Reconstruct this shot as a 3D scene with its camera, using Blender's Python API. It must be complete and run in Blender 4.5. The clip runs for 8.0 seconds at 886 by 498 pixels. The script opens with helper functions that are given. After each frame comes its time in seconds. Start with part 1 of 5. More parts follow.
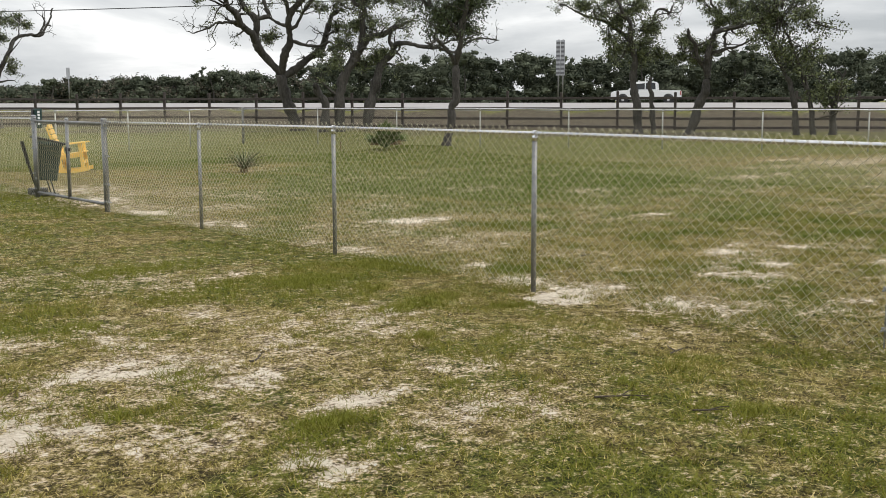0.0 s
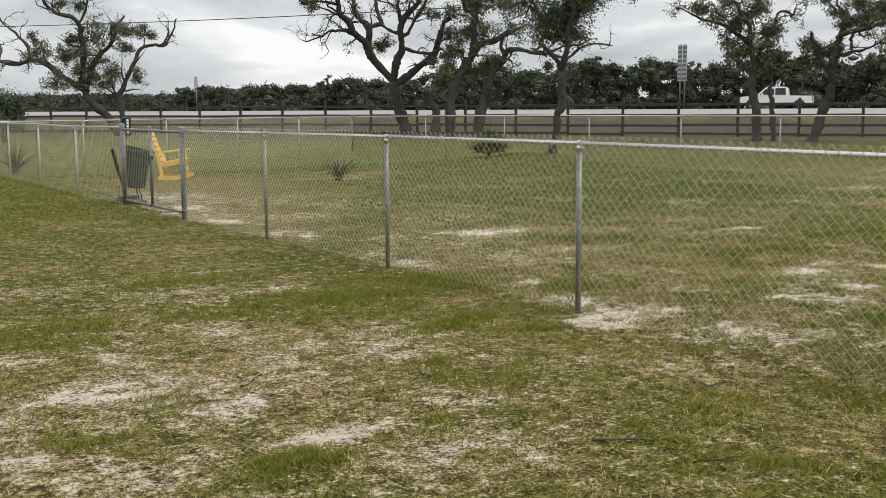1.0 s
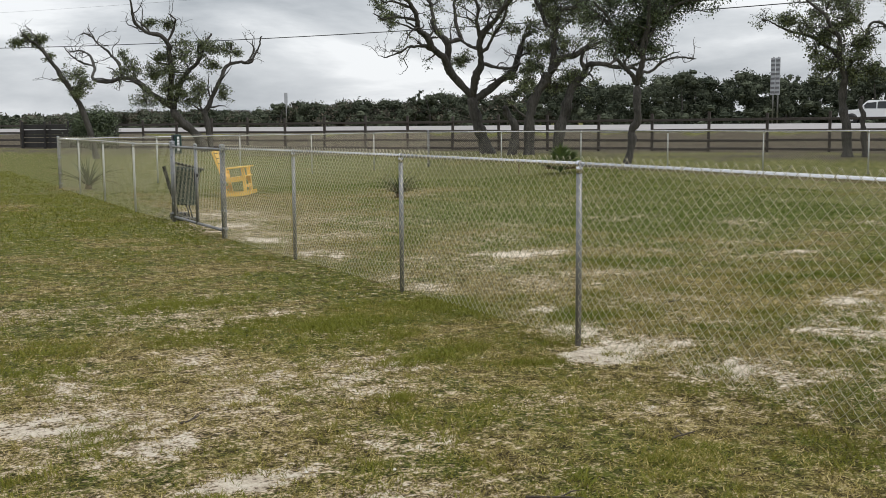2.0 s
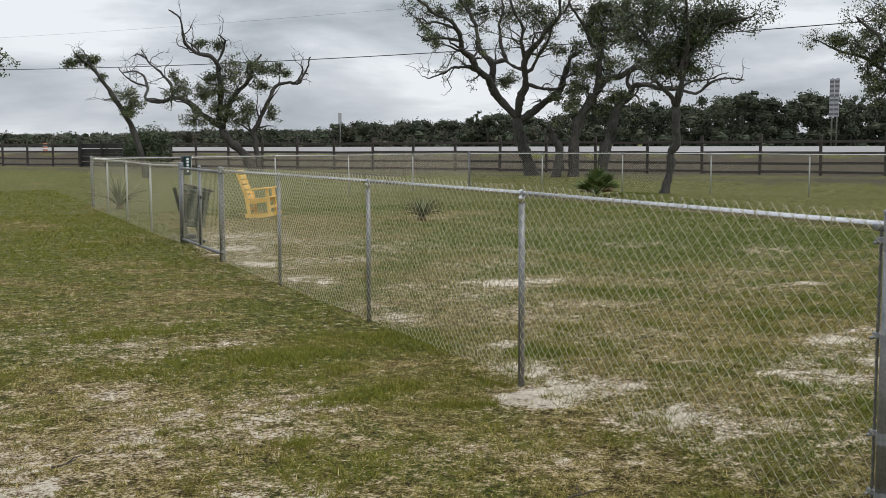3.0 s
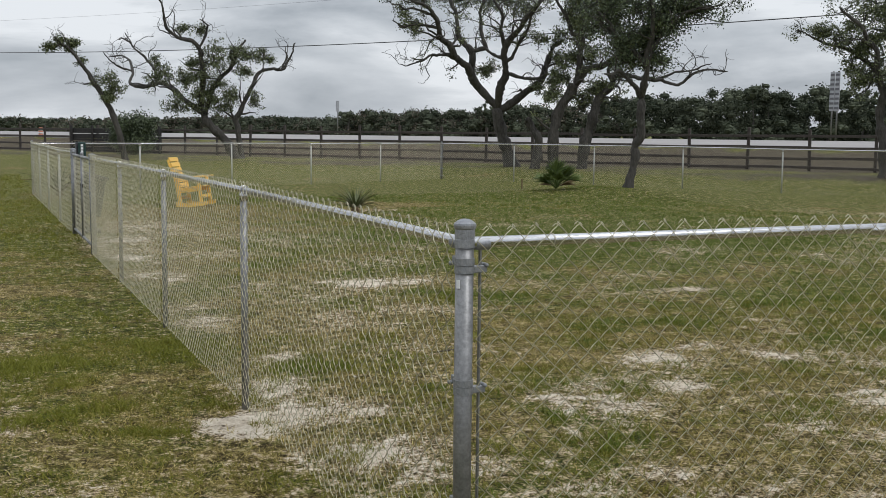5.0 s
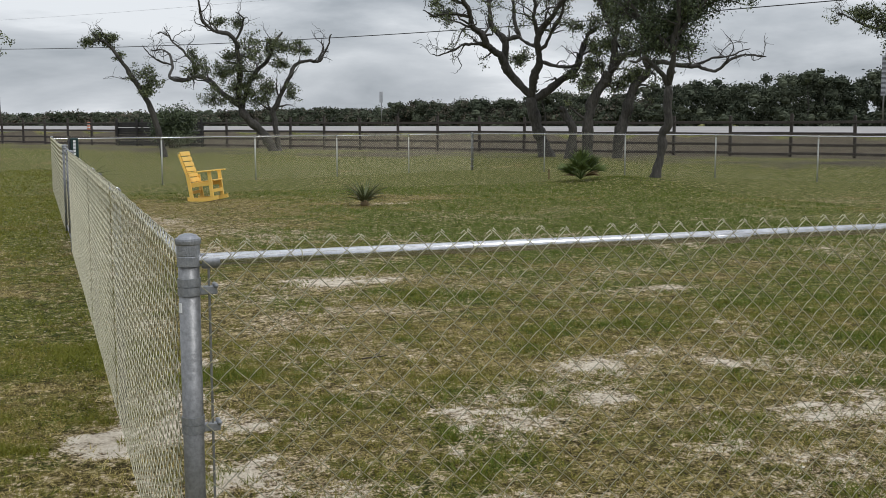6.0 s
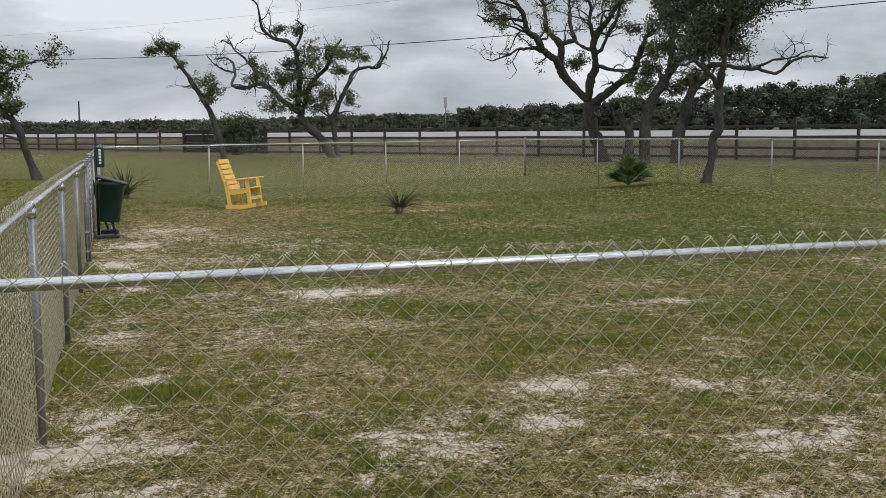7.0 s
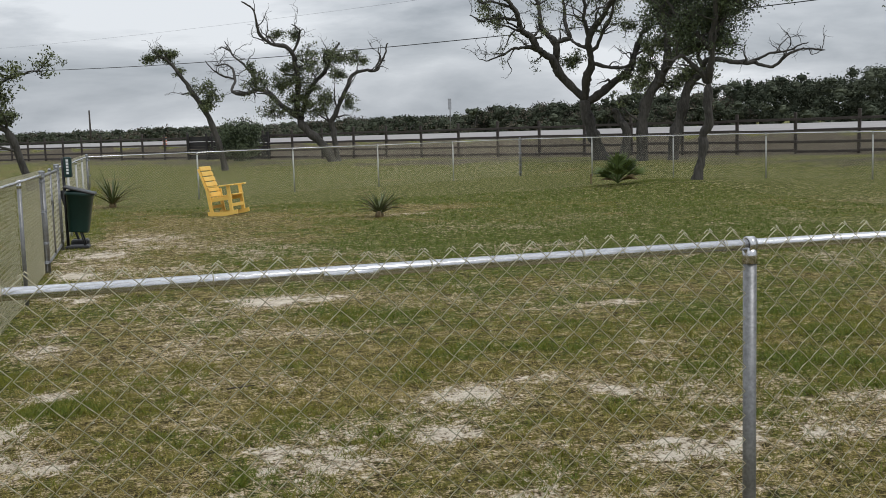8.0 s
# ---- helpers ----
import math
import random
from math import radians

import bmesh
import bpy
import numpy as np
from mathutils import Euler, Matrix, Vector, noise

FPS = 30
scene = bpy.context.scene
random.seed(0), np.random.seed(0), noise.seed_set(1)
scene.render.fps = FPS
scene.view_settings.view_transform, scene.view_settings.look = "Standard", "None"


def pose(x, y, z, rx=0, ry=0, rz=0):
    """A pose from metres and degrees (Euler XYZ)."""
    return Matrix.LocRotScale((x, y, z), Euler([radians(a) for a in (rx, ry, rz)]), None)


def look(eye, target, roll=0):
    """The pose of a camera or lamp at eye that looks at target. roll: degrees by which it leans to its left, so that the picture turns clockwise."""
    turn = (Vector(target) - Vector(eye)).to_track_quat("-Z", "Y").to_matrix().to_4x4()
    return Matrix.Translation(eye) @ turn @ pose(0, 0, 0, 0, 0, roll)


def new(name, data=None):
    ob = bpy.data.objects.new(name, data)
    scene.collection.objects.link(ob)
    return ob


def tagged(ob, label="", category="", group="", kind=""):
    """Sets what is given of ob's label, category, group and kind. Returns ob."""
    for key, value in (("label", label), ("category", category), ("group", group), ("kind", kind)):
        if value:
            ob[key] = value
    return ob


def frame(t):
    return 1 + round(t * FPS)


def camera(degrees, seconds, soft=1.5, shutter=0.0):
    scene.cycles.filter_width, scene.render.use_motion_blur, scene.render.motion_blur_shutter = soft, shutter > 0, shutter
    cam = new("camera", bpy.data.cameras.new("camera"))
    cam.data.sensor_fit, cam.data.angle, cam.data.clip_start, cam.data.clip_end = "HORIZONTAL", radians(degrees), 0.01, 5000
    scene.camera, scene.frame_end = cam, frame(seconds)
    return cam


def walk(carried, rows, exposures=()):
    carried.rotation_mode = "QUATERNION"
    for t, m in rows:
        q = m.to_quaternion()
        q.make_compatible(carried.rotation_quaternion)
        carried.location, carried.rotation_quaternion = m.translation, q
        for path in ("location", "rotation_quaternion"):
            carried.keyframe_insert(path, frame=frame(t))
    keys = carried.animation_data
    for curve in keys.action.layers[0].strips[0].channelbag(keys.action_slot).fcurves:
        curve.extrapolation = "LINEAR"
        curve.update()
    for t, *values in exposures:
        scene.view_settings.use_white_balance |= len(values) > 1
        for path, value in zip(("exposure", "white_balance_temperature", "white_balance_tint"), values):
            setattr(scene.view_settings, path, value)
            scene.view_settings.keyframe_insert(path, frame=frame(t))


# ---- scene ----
cam = camera(45.0, 8.0, soft=0.75)
PATH = [
    (0, (-5.894, -2.942, 1.484), (-4.615, -1.429, 1.209), -0.1),
    (0.5, (-5.461, -2.945, 1.483), (-4.296, -1.342, 1.215), -0.1),
    (1, (-5.064, -2.965, 1.491), (-3.973, -1.309, 1.229), -0.3),
    (1.5, (-4.645, -2.975, 1.501), (-3.631, -1.27, 1.245), -0.6),
    (2.8, (-3.478, -2.993, 1.539), (-2.632, -1.192, 1.339), -0.1),
    (3, (-3.283, -2.998, 1.546), (-2.45, -1.191, 1.35), -0.2),
    (3.5, (-2.764, -3.003, 1.55), (-1.952, -1.186, 1.353), -0.4),
    (4, (-2.302, -3.009, 1.557), (-1.499, -1.189, 1.354), -0.2),
    (4.5, (-1.853, -2.982, 1.568), (-1.051, -1.162, 1.36), 0.3),
    (4.7, (-1.66, -2.965, 1.553), (-0.856, -1.146, 1.342), 0.6),
    (5.8, (-0.536, -2.87, 1.578), (0.193, -1.022, 1.345), -0.1),
    (6, (-0.354, -2.872, 1.587), (0.342, -1.012, 1.352), -0.1),
    (6.5, (0.045, -2.868, 1.601), (0.665, -0.98, 1.368), -0.1),
    (7, (0.468, -2.848, 1.608), (1.031, -0.943, 1.383), -0.5),
    (7.5, (0.831, -2.822, 1.596), (1.373, -0.91, 1.374), -1.2),
    (8, (1.166, -2.848, 1.601), (1.699, -0.933, 1.379), -1.8),
]
walk(cam, [(t, look(eye, target, roll)) for t, eye, target, roll in PATH], exposures=[(0, 0.22, 6500, 10), (0.5, 0.22, 6500, 10), (1, 0.07, 6450, 10), (1.5, 0.03, 6400, 10), (3, -0.12, 6150, 10), (5, -0.19, 6150, 10), (8, -0.22, 6150, 10)])

# ---- light: an overcast sky, with a weak wide sun behind the clouds ----
SUN_AZ, SUN_EL = radians(150), radians(55)
world = bpy.data.worlds.new("overcast_sky")
scene.world = world
world.use_nodes = True
wn, wl = world.node_tree.nodes, world.node_tree.links
wn.clear()


def node(tree, kind, **values):
    nd = tree.nodes.new(kind)
    for key, value in values.items():
        if key in nd.inputs:
            nd.inputs[key].default_value = value
    return nd


def ramp(tree, fac, stops):
    nd = tree.nodes.new("ShaderNodeValToRGB")
    el = nd.color_ramp.elements
    while len(el) < len(stops):
        el.new(0.5)
    for e, (p, c) in zip(el, stops):
        e.position, e.color = p, (*c, 1)
    tree.links.new(fac, nd.inputs[0])
    return nd.outputs[0]


wt = world.node_tree
sky = wn.new("ShaderNodeTexSky")
sky.sky_type, sky.sun_disc = "NISHITA", False
sky.sun_elevation, sky.sun_rotation = SUN_EL, SUN_AZ
sky.air_density, sky.dust_density = 1.0, 3.0
coord = wn.new("ShaderNodeTexCoord")
stretch = wn.new("ShaderNodeMapping")
stretch.inputs["Scale"].default_value = (2.0, 2.0, 8.5)
wl.new(coord.outputs["Generated"], stretch.inputs["Vector"])
cloud = node(wt, "ShaderNodeTexNoise", Scale=1.5, Detail=9.0, Roughness=0.55, Distortion=0.25)
wl.new(stretch.outputs[0], cloud.inputs["Vector"])
grey = ramp(wt, cloud.outputs["Fac"], [(0.37, (0.46, 0.485, 0.505)), (0.45, (0.60, 0.62, 0.635)), (0.52, (0.735, 0.75, 0.757)), (0.59, (0.96, 0.965, 0.957))])
bg_sky = node(wt, "ShaderNodeBackground", Strength=0.08)
bg_cloud = node(wt, "ShaderNodeBackground", Strength=1.0)
wl.new(sky.outputs[0], bg_sky.inputs["Color"])
# an overcast sky is about twice as bright overhead as at the horizon
split = wn.new("ShaderNodeSeparateXYZ")
wl.new(coord.outputs["Generated"], split.inputs[0])
rise = node(wt, "ShaderNodeMapRange")
for key, value in (("From Min", 0.15), ("From Max", 1.0), ("To Min", 1.07), ("To Max", 1.85)):
    rise.inputs[key].default_value = value
wl.new(split.outputs["Z"], rise.inputs["Value"])
wl.new(rise.outputs[0], bg_cloud.inputs["Strength"])
wl.new(grey, bg_cloud.inputs["Color"])
cover = node(wt, "ShaderNodeMixShader", Fac=0.88)
wl.new(bg_sky.outputs[0], cover.inputs[1])
wl.new(bg_cloud.outputs[0], cover.inputs[2])
wout = wn.new("ShaderNodeOutputWorld")
wl.new(cover.outputs[0], wout.inputs["Surface"])

sun = new("sun", bpy.data.lights.new("sun", "SUN"))
sun.data.energy, sun.data.angle, sun.data.color = 1.0, radians(18), (1.0, 0.96, 0.90)
sun.matrix_world = look((0, 0, 0), (-math.sin(SUN_AZ) * math.cos(SUN_EL), -math.cos(SUN_AZ) * math.cos(SUN_EL), -math.sin(SUN_EL)))

# ---- materials ----


def material(name, low, high, scale=8.0, rough=0.8, metal=0.0, bump=0.0, fine=60.0, island=0.0, coords="Object", stretch=(1, 1, 1)):
    """A surface whose colour wanders between two values at a coarse and a fine scale."""
    m = bpy.data.materials.new(name)
    m.use_nodes = True
    t = m.node_tree
    b = t.nodes["Principled BSDF"]
    b.inputs["Roughness"].default_value, b.inputs["Metallic"].default_value = rough, metal
    co = t.nodes.new("ShaderNodeTexCoord")
    mp = t.nodes.new("ShaderNodeMapping")
    mp.inputs["Scale"].default_value = stretch
    t.links.new(co.outputs[coords], mp.inputs["Vector"])
    big = node(t, "ShaderNodeTexNoise", Scale=scale, Detail=4.0, Roughness=0.6)
    small = node(t, "ShaderNodeTexNoise", Scale=fine, Detail=3.0, Roughness=0.6)
    for nd in (big, small):
        t.links.new(mp.outputs[0], nd.inputs["Vector"])
    mix = node(t, "ShaderNodeMath")
    mix.operation = "MULTIPLY_ADD"
    mix.inputs[1].default_value = 0.5
    half = node(t, "ShaderNodeMath")
    half.operation, half.inputs[1].default_value = "MULTIPLY", 0.5
    t.links.new(small.outputs["Fac"], half.inputs[0])
    t.links.new(big.outputs["Fac"], mix.inputs[0])
    t.links.new(half.outputs[0], mix.inputs[2])
    fac = mix.outputs[0]
    if island:
        geo = t.nodes.new("ShaderNodeNewGeometry")
        add = node(t, "ShaderNodeMath")
        add.operation, add.inputs[1].default_value = "MULTIPLY_ADD", island
        t.links.new(geo.outputs["Random Per Island"], add.inputs[0])
        sub = node(t, "ShaderNodeMath")
        sub.operation, sub.inputs[1].default_value = "SUBTRACT", island / 2
        t.links.new(fac, sub.inputs[0])
        t.links.new(sub.outputs[0], add.inputs[2])
        fac = add.outputs[0]
    t.links.new(ramp(t, fac, [(0.3, low), (0.7, high)]), b.inputs["Base Color"])
    if bump:
        bp = node(t, "ShaderNodeBump", Strength=bump, Distance=0.05 if bump > 0.9 else 0.01)
        t.links.new(small.outputs["Fac"], bp.inputs["Height"])
        t.links.new(bp.outputs[0], b.inputs["Normal"])
    return m


STEEL = material("galvanised_post", (0.14, 0.14, 0.14), (0.33, 0.33, 0.33), 14, 0.42, 0.6, 0.15, 90)
# far-post copy of the post steel, sky light put into its paler colour
LIT_STEEL = material("sky_lit_zinc", (0.34, 0.34, 0.32), (0.55, 0.55, 0.51), 6, 0.55, 0.25, 0.1, 60)
# rail zinc, lighter than the posts partly for top light put into it
RAIL_ZINC = material("top_lit_zinc_rail", (0.48, 0.48, 0.49), (0.76, 0.76, 0.77), 9, 0.22, 0.96, 0.1, 90)
WIRE = material("galvanised_wire", (0.37, 0.345, 0.24), (0.68, 0.64, 0.47), 7, 0.38, 0.72, 0.0, 60)
FITTING = material("cast_fitting", (0.22, 0.23, 0.25), (0.40, 0.41, 0.43), 30, 0.5, 0.7, 0.2, 140)
BARK = material("oak_bark", (0.013, 0.012, 0.010), (0.108, 0.099, 0.088), 2.2, 0.92, 0, 1.0, 14, stretch=(1, 1, 0.35))
LEAF = material("oak_leaf", (0.030, 0.042, 0.017), (0.17, 0.195, 0.082), 1.2, 0.55, 0, 0, 9, island=0.5)
LEAF_DARK = material("dense_oak_leaf", (0.024, 0.037, 0.018), (0.125, 0.158, 0.074), 1.0, 0.6, 0, 0, 7, island=0.5)
WOODS = material("woodland_leaf", (0.025, 0.033, 0.022), (0.120, 0.134, 0.092), 0.16, 0.95, 0, 0, 3.0, island=0.30)
WOODS.node_tree.nodes["Principled BSDF"].inputs["Specular IOR Level"].default_value = 0.1
SCRUB = material("dry_scrub", (0.05, 0.045, 0.035), (0.14, 0.12, 0.085), 0.2, 0.9, 0, 0, 0.9, island=0.4)
FROND = material("yucca_blade", (0.035, 0.055, 0.02), (0.17, 0.19, 0.075), 4, 0.55, 0, 0, 30, island=0.6)
PALM = material("palmetto_leaf", (0.025, 0.048, 0.012), (0.13, 0.18, 0.045), 4, 0.5, 0, 0, 30, island=0.6)
DEADFROND = material("dead_frond", (0.12, 0.085, 0.04), (0.26, 0.19, 0.10), 6, 0.85, 0, 0, 40, island=0.4)
WOOD = material("dark_fence_wood", (0.026, 0.021, 0.018), (0.095, 0.080, 0.070), 2.5, 0.85, 0, 0.5, 40)
SCREEN = material("black_slat_screen", (0.012, 0.011, 0.011), (0.04, 0.036, 0.034), 3, 0.8, 0, 0.3, 40)
YELLOW = material("yellow_poly_lumber", (0.82, 0.50, 0.09), (0.93, 0.63, 0.16), 5, 0.5, 0, 0.1, 60)
GREENP = material("green_plastic", (0.003, 0.022, 0.020), (0.008, 0.042, 0.036), 5, 0.42, 0, 0.1, 60)
BLACK = material("black_plastic", (0.010, 0.010, 0.011), (0.030, 0.030, 0.032), 10, 0.5, 0, 0.1, 80)
WHITE = material("white_print", (0.70, 0.71, 0.72), (0.82, 0.82, 0.82), 10, 0.5)
ASPHALT = material("worn_pale_road", (0.27, 0.255, 0.245), (0.39, 0.37, 0.36), 0.3, 0.9, 0, 0.2, 12)
ROADSIGN = material("sign_back_aluminium", (0.33, 0.34, 0.36), (0.50, 0.51, 0.53), 3, 0.5, 0.4)
# shadow of the sign's back rails, put into a dark colour
RAIL_SHADE = material("sign_rail_shadow", (0.12, 0.12, 0.13), (0.20, 0.20, 0.21), 6, 0.6, 0.3)
CABLE = material("black_cable", (0.015, 0.015, 0.016), (0.03, 0.03, 0.03), 2, 0.6)
PAINT_WHITE = material("white_car_paint", (0.72, 0.73, 0.74), (0.82, 0.82, 0.82), 2, 0.25)
GLASS = material("tinted_glass", (0.010, 0.012, 0.014), (0.025, 0.028, 0.03), 2, 0.08)
TYRE = material("tyre_rubber", (0.012, 0.012, 0.012), (0.03, 0.03, 0.03), 20, 0.85)
CHROME = material("bright_metal", (0.55, 0.56, 0.58), (0.70, 0.70, 0.72), 8, 0.25, 0.9)
LAMP_RED = material("red_lens", (0.35, 0.01, 0.01), (0.5, 0.03, 0.02), 8, 0.2)
ORANGE = material("orange_barrel", (0.42, 0.14, 0.08), (0.55, 0.24, 0.16), 4, 0.6)
TWIGDRY = material("fallen_twig", (0.03, 0.024, 0.018), (0.10, 0.08, 0.06), 12, 0.9)
PEBBLE = material("shell_chip", (0.55, 0.50, 0.42), (0.78, 0.74, 0.66), 20, 0.8)

# ---- small tools for meshes ----


def mesh_of(name, verts, faces, mat, smooth=False):
    me = bpy.data.meshes.new(name)
    me.from_pydata([tuple(v) for v in verts], [], [tuple(int(i) for i in f) for f in faces])
    me.materials.append(mat)
    if smooth:
        me.polygons.foreach_set("use_smooth", [True] * len(me.polygons))
    me.update()
    return me


def fast_mesh(name, verts, faces, mat, smooth=False):
    """From numpy arrays; faces all have the same number of corners."""
    me = bpy.data.meshes.new(name)
    k = faces.shape[1]
    me.vertices.add(len(verts))
    me.vertices.foreach_set("co", np.ascontiguousarray(verts, dtype=np.float32).ravel())
    me.loops.add(faces.size)
    me.loops.foreach_set("vertex_index", np.ascontiguousarray(faces, dtype=np.int32).ravel())
    me.polygons.add(len(faces))
    me.polygons.foreach_set("loop_start", np.arange(0, faces.size, k, dtype=np.int32))
    me.polygons.foreach_set("use_smooth", np.full(len(faces), smooth))
    me.materials.append(mat)
    me.update(calc_edges=True)
    return me


def part(name, data, parent, label="", m=None):
    ob = new(name, data)
    ob.parent = parent
    if m is not None:
        ob.matrix_local = m
    if label:
        ob["label"] = label
    return ob


def thing(name, m, label, category, group="", kind=""):
    ob = new(name)
    ob.empty_display_size = 0.1
    ob.matrix_world = m
    return tagged(ob, label, category, group, kind)


def box_bm(bm, size, m=Matrix(), bevel=0.0):
    made = bmesh.ops.create_cube(bm, size=1.0, matrix=m @ Matrix.Diagonal((*size, 1)))
    if bevel:
        edges = list({e for v in made["verts"] for e in v.link_edges})
        bmesh.ops.bevel(bm, geom=edges, offset=bevel, segments=1, affect="EDGES")


def done(name, bm, mat, smooth=False):
    me = bpy.data.meshes.new(name)
    bm.to_mesh(me)
    bm.free()
    me.materials.append(mat)
    if smooth:
        me.polygons.foreach_set("use_smooth", [True] * len(me.polygons))
    return me


def box(name, size, mat, bevel=0.004, m=Matrix()):
    bm = bmesh.new()
    box_bm(bm, size, m, bevel)
    return done(name, bm, mat)


def lathe(name, profile, mat, sides=16, axis="z", soft=True):
    """A turned solid from (radius, height) pairs, closed at both ends."""
    verts, faces = [], []
    for r, h in profile:
        for k in range(sides):
            a = 2 * math.pi * k / sides
            p = (r * math.cos(a), r * math.sin(a), h)
            verts.append(p if axis == "z" else (h, p[0], p[1]))
    for i in range(len(profile) - 1):
        for k in range(sides):
            j = (k + 1) % sides
            faces.append((i * sides + k, i * sides + j, (i + 1) * sides + j, (i + 1) * sides + k))
    faces.append(tuple(range(sides))[::-1])
    faces.append(tuple(range((len(profile) - 1) * sides, len(profile) * sides)))
    return mesh_of(name, verts, faces, mat, soft)


def tube(points, radii, sides=6, aim=None):
    """Vertices and quads of a tapered tube along points."""
    p = np.asarray(points, float)
    r = np.broadcast_to(np.asarray(radii, float), (len(p),))
    tan = np.gradient(p, axis=0)
    tan /= np.linalg.norm(tan, axis=1)[:, None] + 1e-9
    up = np.array([0.31, 0.17, 0.93]) if abs(tan[0, 2]) < 0.9 else np.array([0.9, 0.3, 0.2])
    up = up if aim is None else np.array(aim)
    a = np.cross(tan, up)
    a /= np.linalg.norm(a, axis=1)[:, None] + 1e-9
    b = np.cross(tan, a)
    ang = np.arange(sides) * 2 * math.pi / sides
    v = p[:, None] + r[:, None, None] * (a[:, None] * np.cos(ang)[None, :, None] + b[:, None] * np.sin(ang)[None, :, None])
    n, k = len(p), sides
    i, j = np.meshgrid(np.arange(n - 1), np.arange(k), indexing="ij")
    q = np.stack([i * k + j, i * k + (j + 1) % k, (i + 1) * k + (j + 1) % k, (i + 1) * k + j], -1).reshape(-1, 4)
    return v.reshape(-1, 3), q


class Heap:
    """Gathers many pieces of one mesh."""

    def __init__(self):
        self.v, self.f, self.n = [], [], 0

    def add(self, v, f):
        self.v.append(v)
        self.f.append(np.asarray(f) + self.n)
        self.n += len(v)

    def mesh(self, name, mat, smooth=False):
        return fast_mesh(name, np.concatenate(self.v), np.concatenate(self.f), mat, smooth)


def lattice(ix, iy, seed):
    h = (ix * 374761393 + iy * 668265263 + seed * 1442695041) & 0x7FFFFFFF
    h = ((h ^ (h >> 13)) * 1274126177) & 0x7FFFFFFF
    return ((h ^ (h >> 16)) & 0xFFFF) / 65535.0


def value_noise(x, y, seed):
    ix, iy = np.floor(x).astype(np.int64), np.floor(y).astype(np.int64)
    fx, fy = x - ix, y - iy
    fx, fy = fx * fx * (3 - 2 * fx), fy * fy * (3 - 2 * fy)
    a, b = lattice(ix, iy, seed), lattice(ix + 1, iy, seed)
    c, d = lattice(ix, iy + 1, seed), lattice(ix + 1, iy + 1, seed)
    return (a * (1 - fx) + b * fx) * (1 - fy) + (c * (1 - fx) + d * fx) * fy


def fbm(x, y, scale, seed, octaves=4):
    total, amp, norm = 0.0, 1.0, 0.0
    for o in range(octaves):
        total = total + amp * value_noise(x / scale * 2**o + 17.3 * o, y / scale * 2**o - 9.1 * o, seed + o)
        norm, amp = norm + amp, amp * 0.55
    return total / norm


# ---- the plan: across and along the road ----
ACROSS, ALONG = Vector((0.83, 0.559, 0)).normalized(), Vector((-0.559, 0.83, 0)).normalized()


def road_point(across, along, z=0.0):
    p = ACROSS * across + ALONG * along
    return Vector((p.x, p.y, z))


def smooth_step(a, b, v):
    k = np.clip((v - a) / (b - a), 0, 1)
    return k * k * (3 - 2 * k)


def ground_z(x, y):
    """Flat yard, a gentle bank up to the road, level land behind it."""
    x, y = np.asarray(x, float), np.asarray(y, float)
    a = x * ACROSS.x + y * ACROSS.y
    z = 0.30 * smooth_step(28.5, 33.5, a) - 0.08 * smooth_step(34, 39, a) + 0.80 * smooth_step(40.5, 44.8, a) + 0.26 * smooth_step(45, 56, a) + 0.24 * -smooth_step(58, 80, a)
    z = z + 0.20 * np.exp(-(((x - 13.8) / 2.2) ** 2 + ((y - 20.9) / 1.8) ** 2))  # the low mound under the young oak
    near = 1 - smooth_step(26, 40, a)
    return z + near * 0.05 * (fbm(x, y, 2.2, 5, 3) - 0.5) + 0.012 * (fbm(x, y, 0.35, 9, 2) - 0.5)


# bare sand: x, y, half width, half length, strength
SAND = [(-0.08, 2.60, 0.27, 0.22, 1.1), (0.28, 2.75, 0.32, 0.26, 1.2), (0.62, 2.62, 0.32, 0.15, 0.8), (0.25, 3.25, 0.25, 0.3, 0.75), (2.4, 7.47, 0.30, 0.30, 0.95), (2.8, 7.45, 0.2, 0.15, 0.5), (0.42, 8.65, 0.3, 0.45, 0.95), (0.32, 10.5, 0.25, 0.45, 0.85),
        (0.45, 1.92, 0.38, 0.22, 0.85), (0.95, 1.45, 0.4, 0.2, 0.5), (1.3, 1.02, 0.5, 0.16, 0.72), (1.6, 0.72, 0.4, 0.10, 0.6), (1.8, 2.2, 0.34, 0.40, 0.78), (1.4, 1.66, 0.5, 0.28, 0.56), (2.65, 2.45, 0.2, 0.14, 0.55), (3.0, 3.25, 0.22, 0.2, 0.55), (3.55, 3.5, 0.25, 0.1, 0.5)]
SAND += [(2.62, 1.45, 0.36, 0.16, 0.62), (3.1, 1.15, 0.4, 0.13, 0.62), (3.95, 1.85, 0.4, 0.2, 0.64), (4.45, 1.78, 0.35, 0.2, 0.6), (5.1, 2.3, 0.3, 0.2, 0.6), (5.15, 5.9, 0.4, 0.15, 0.62), (0.3, 5.8, 0.22, 0.35, 0.75), (0.3, 6.45, 0.2, 0.3, 0.6), (0.47, 4.13, 0.2, 0.18, 0.65),
         (0.4, 12.4, 0.5, 1.2, 0.55), (1.0, 14.8, 0.8, 1.3, 0.45), (6.1, 17.3, 0.5, 0.3, 0.55), (4.0, 3.0, 0.3, 0.15, 0.45)]
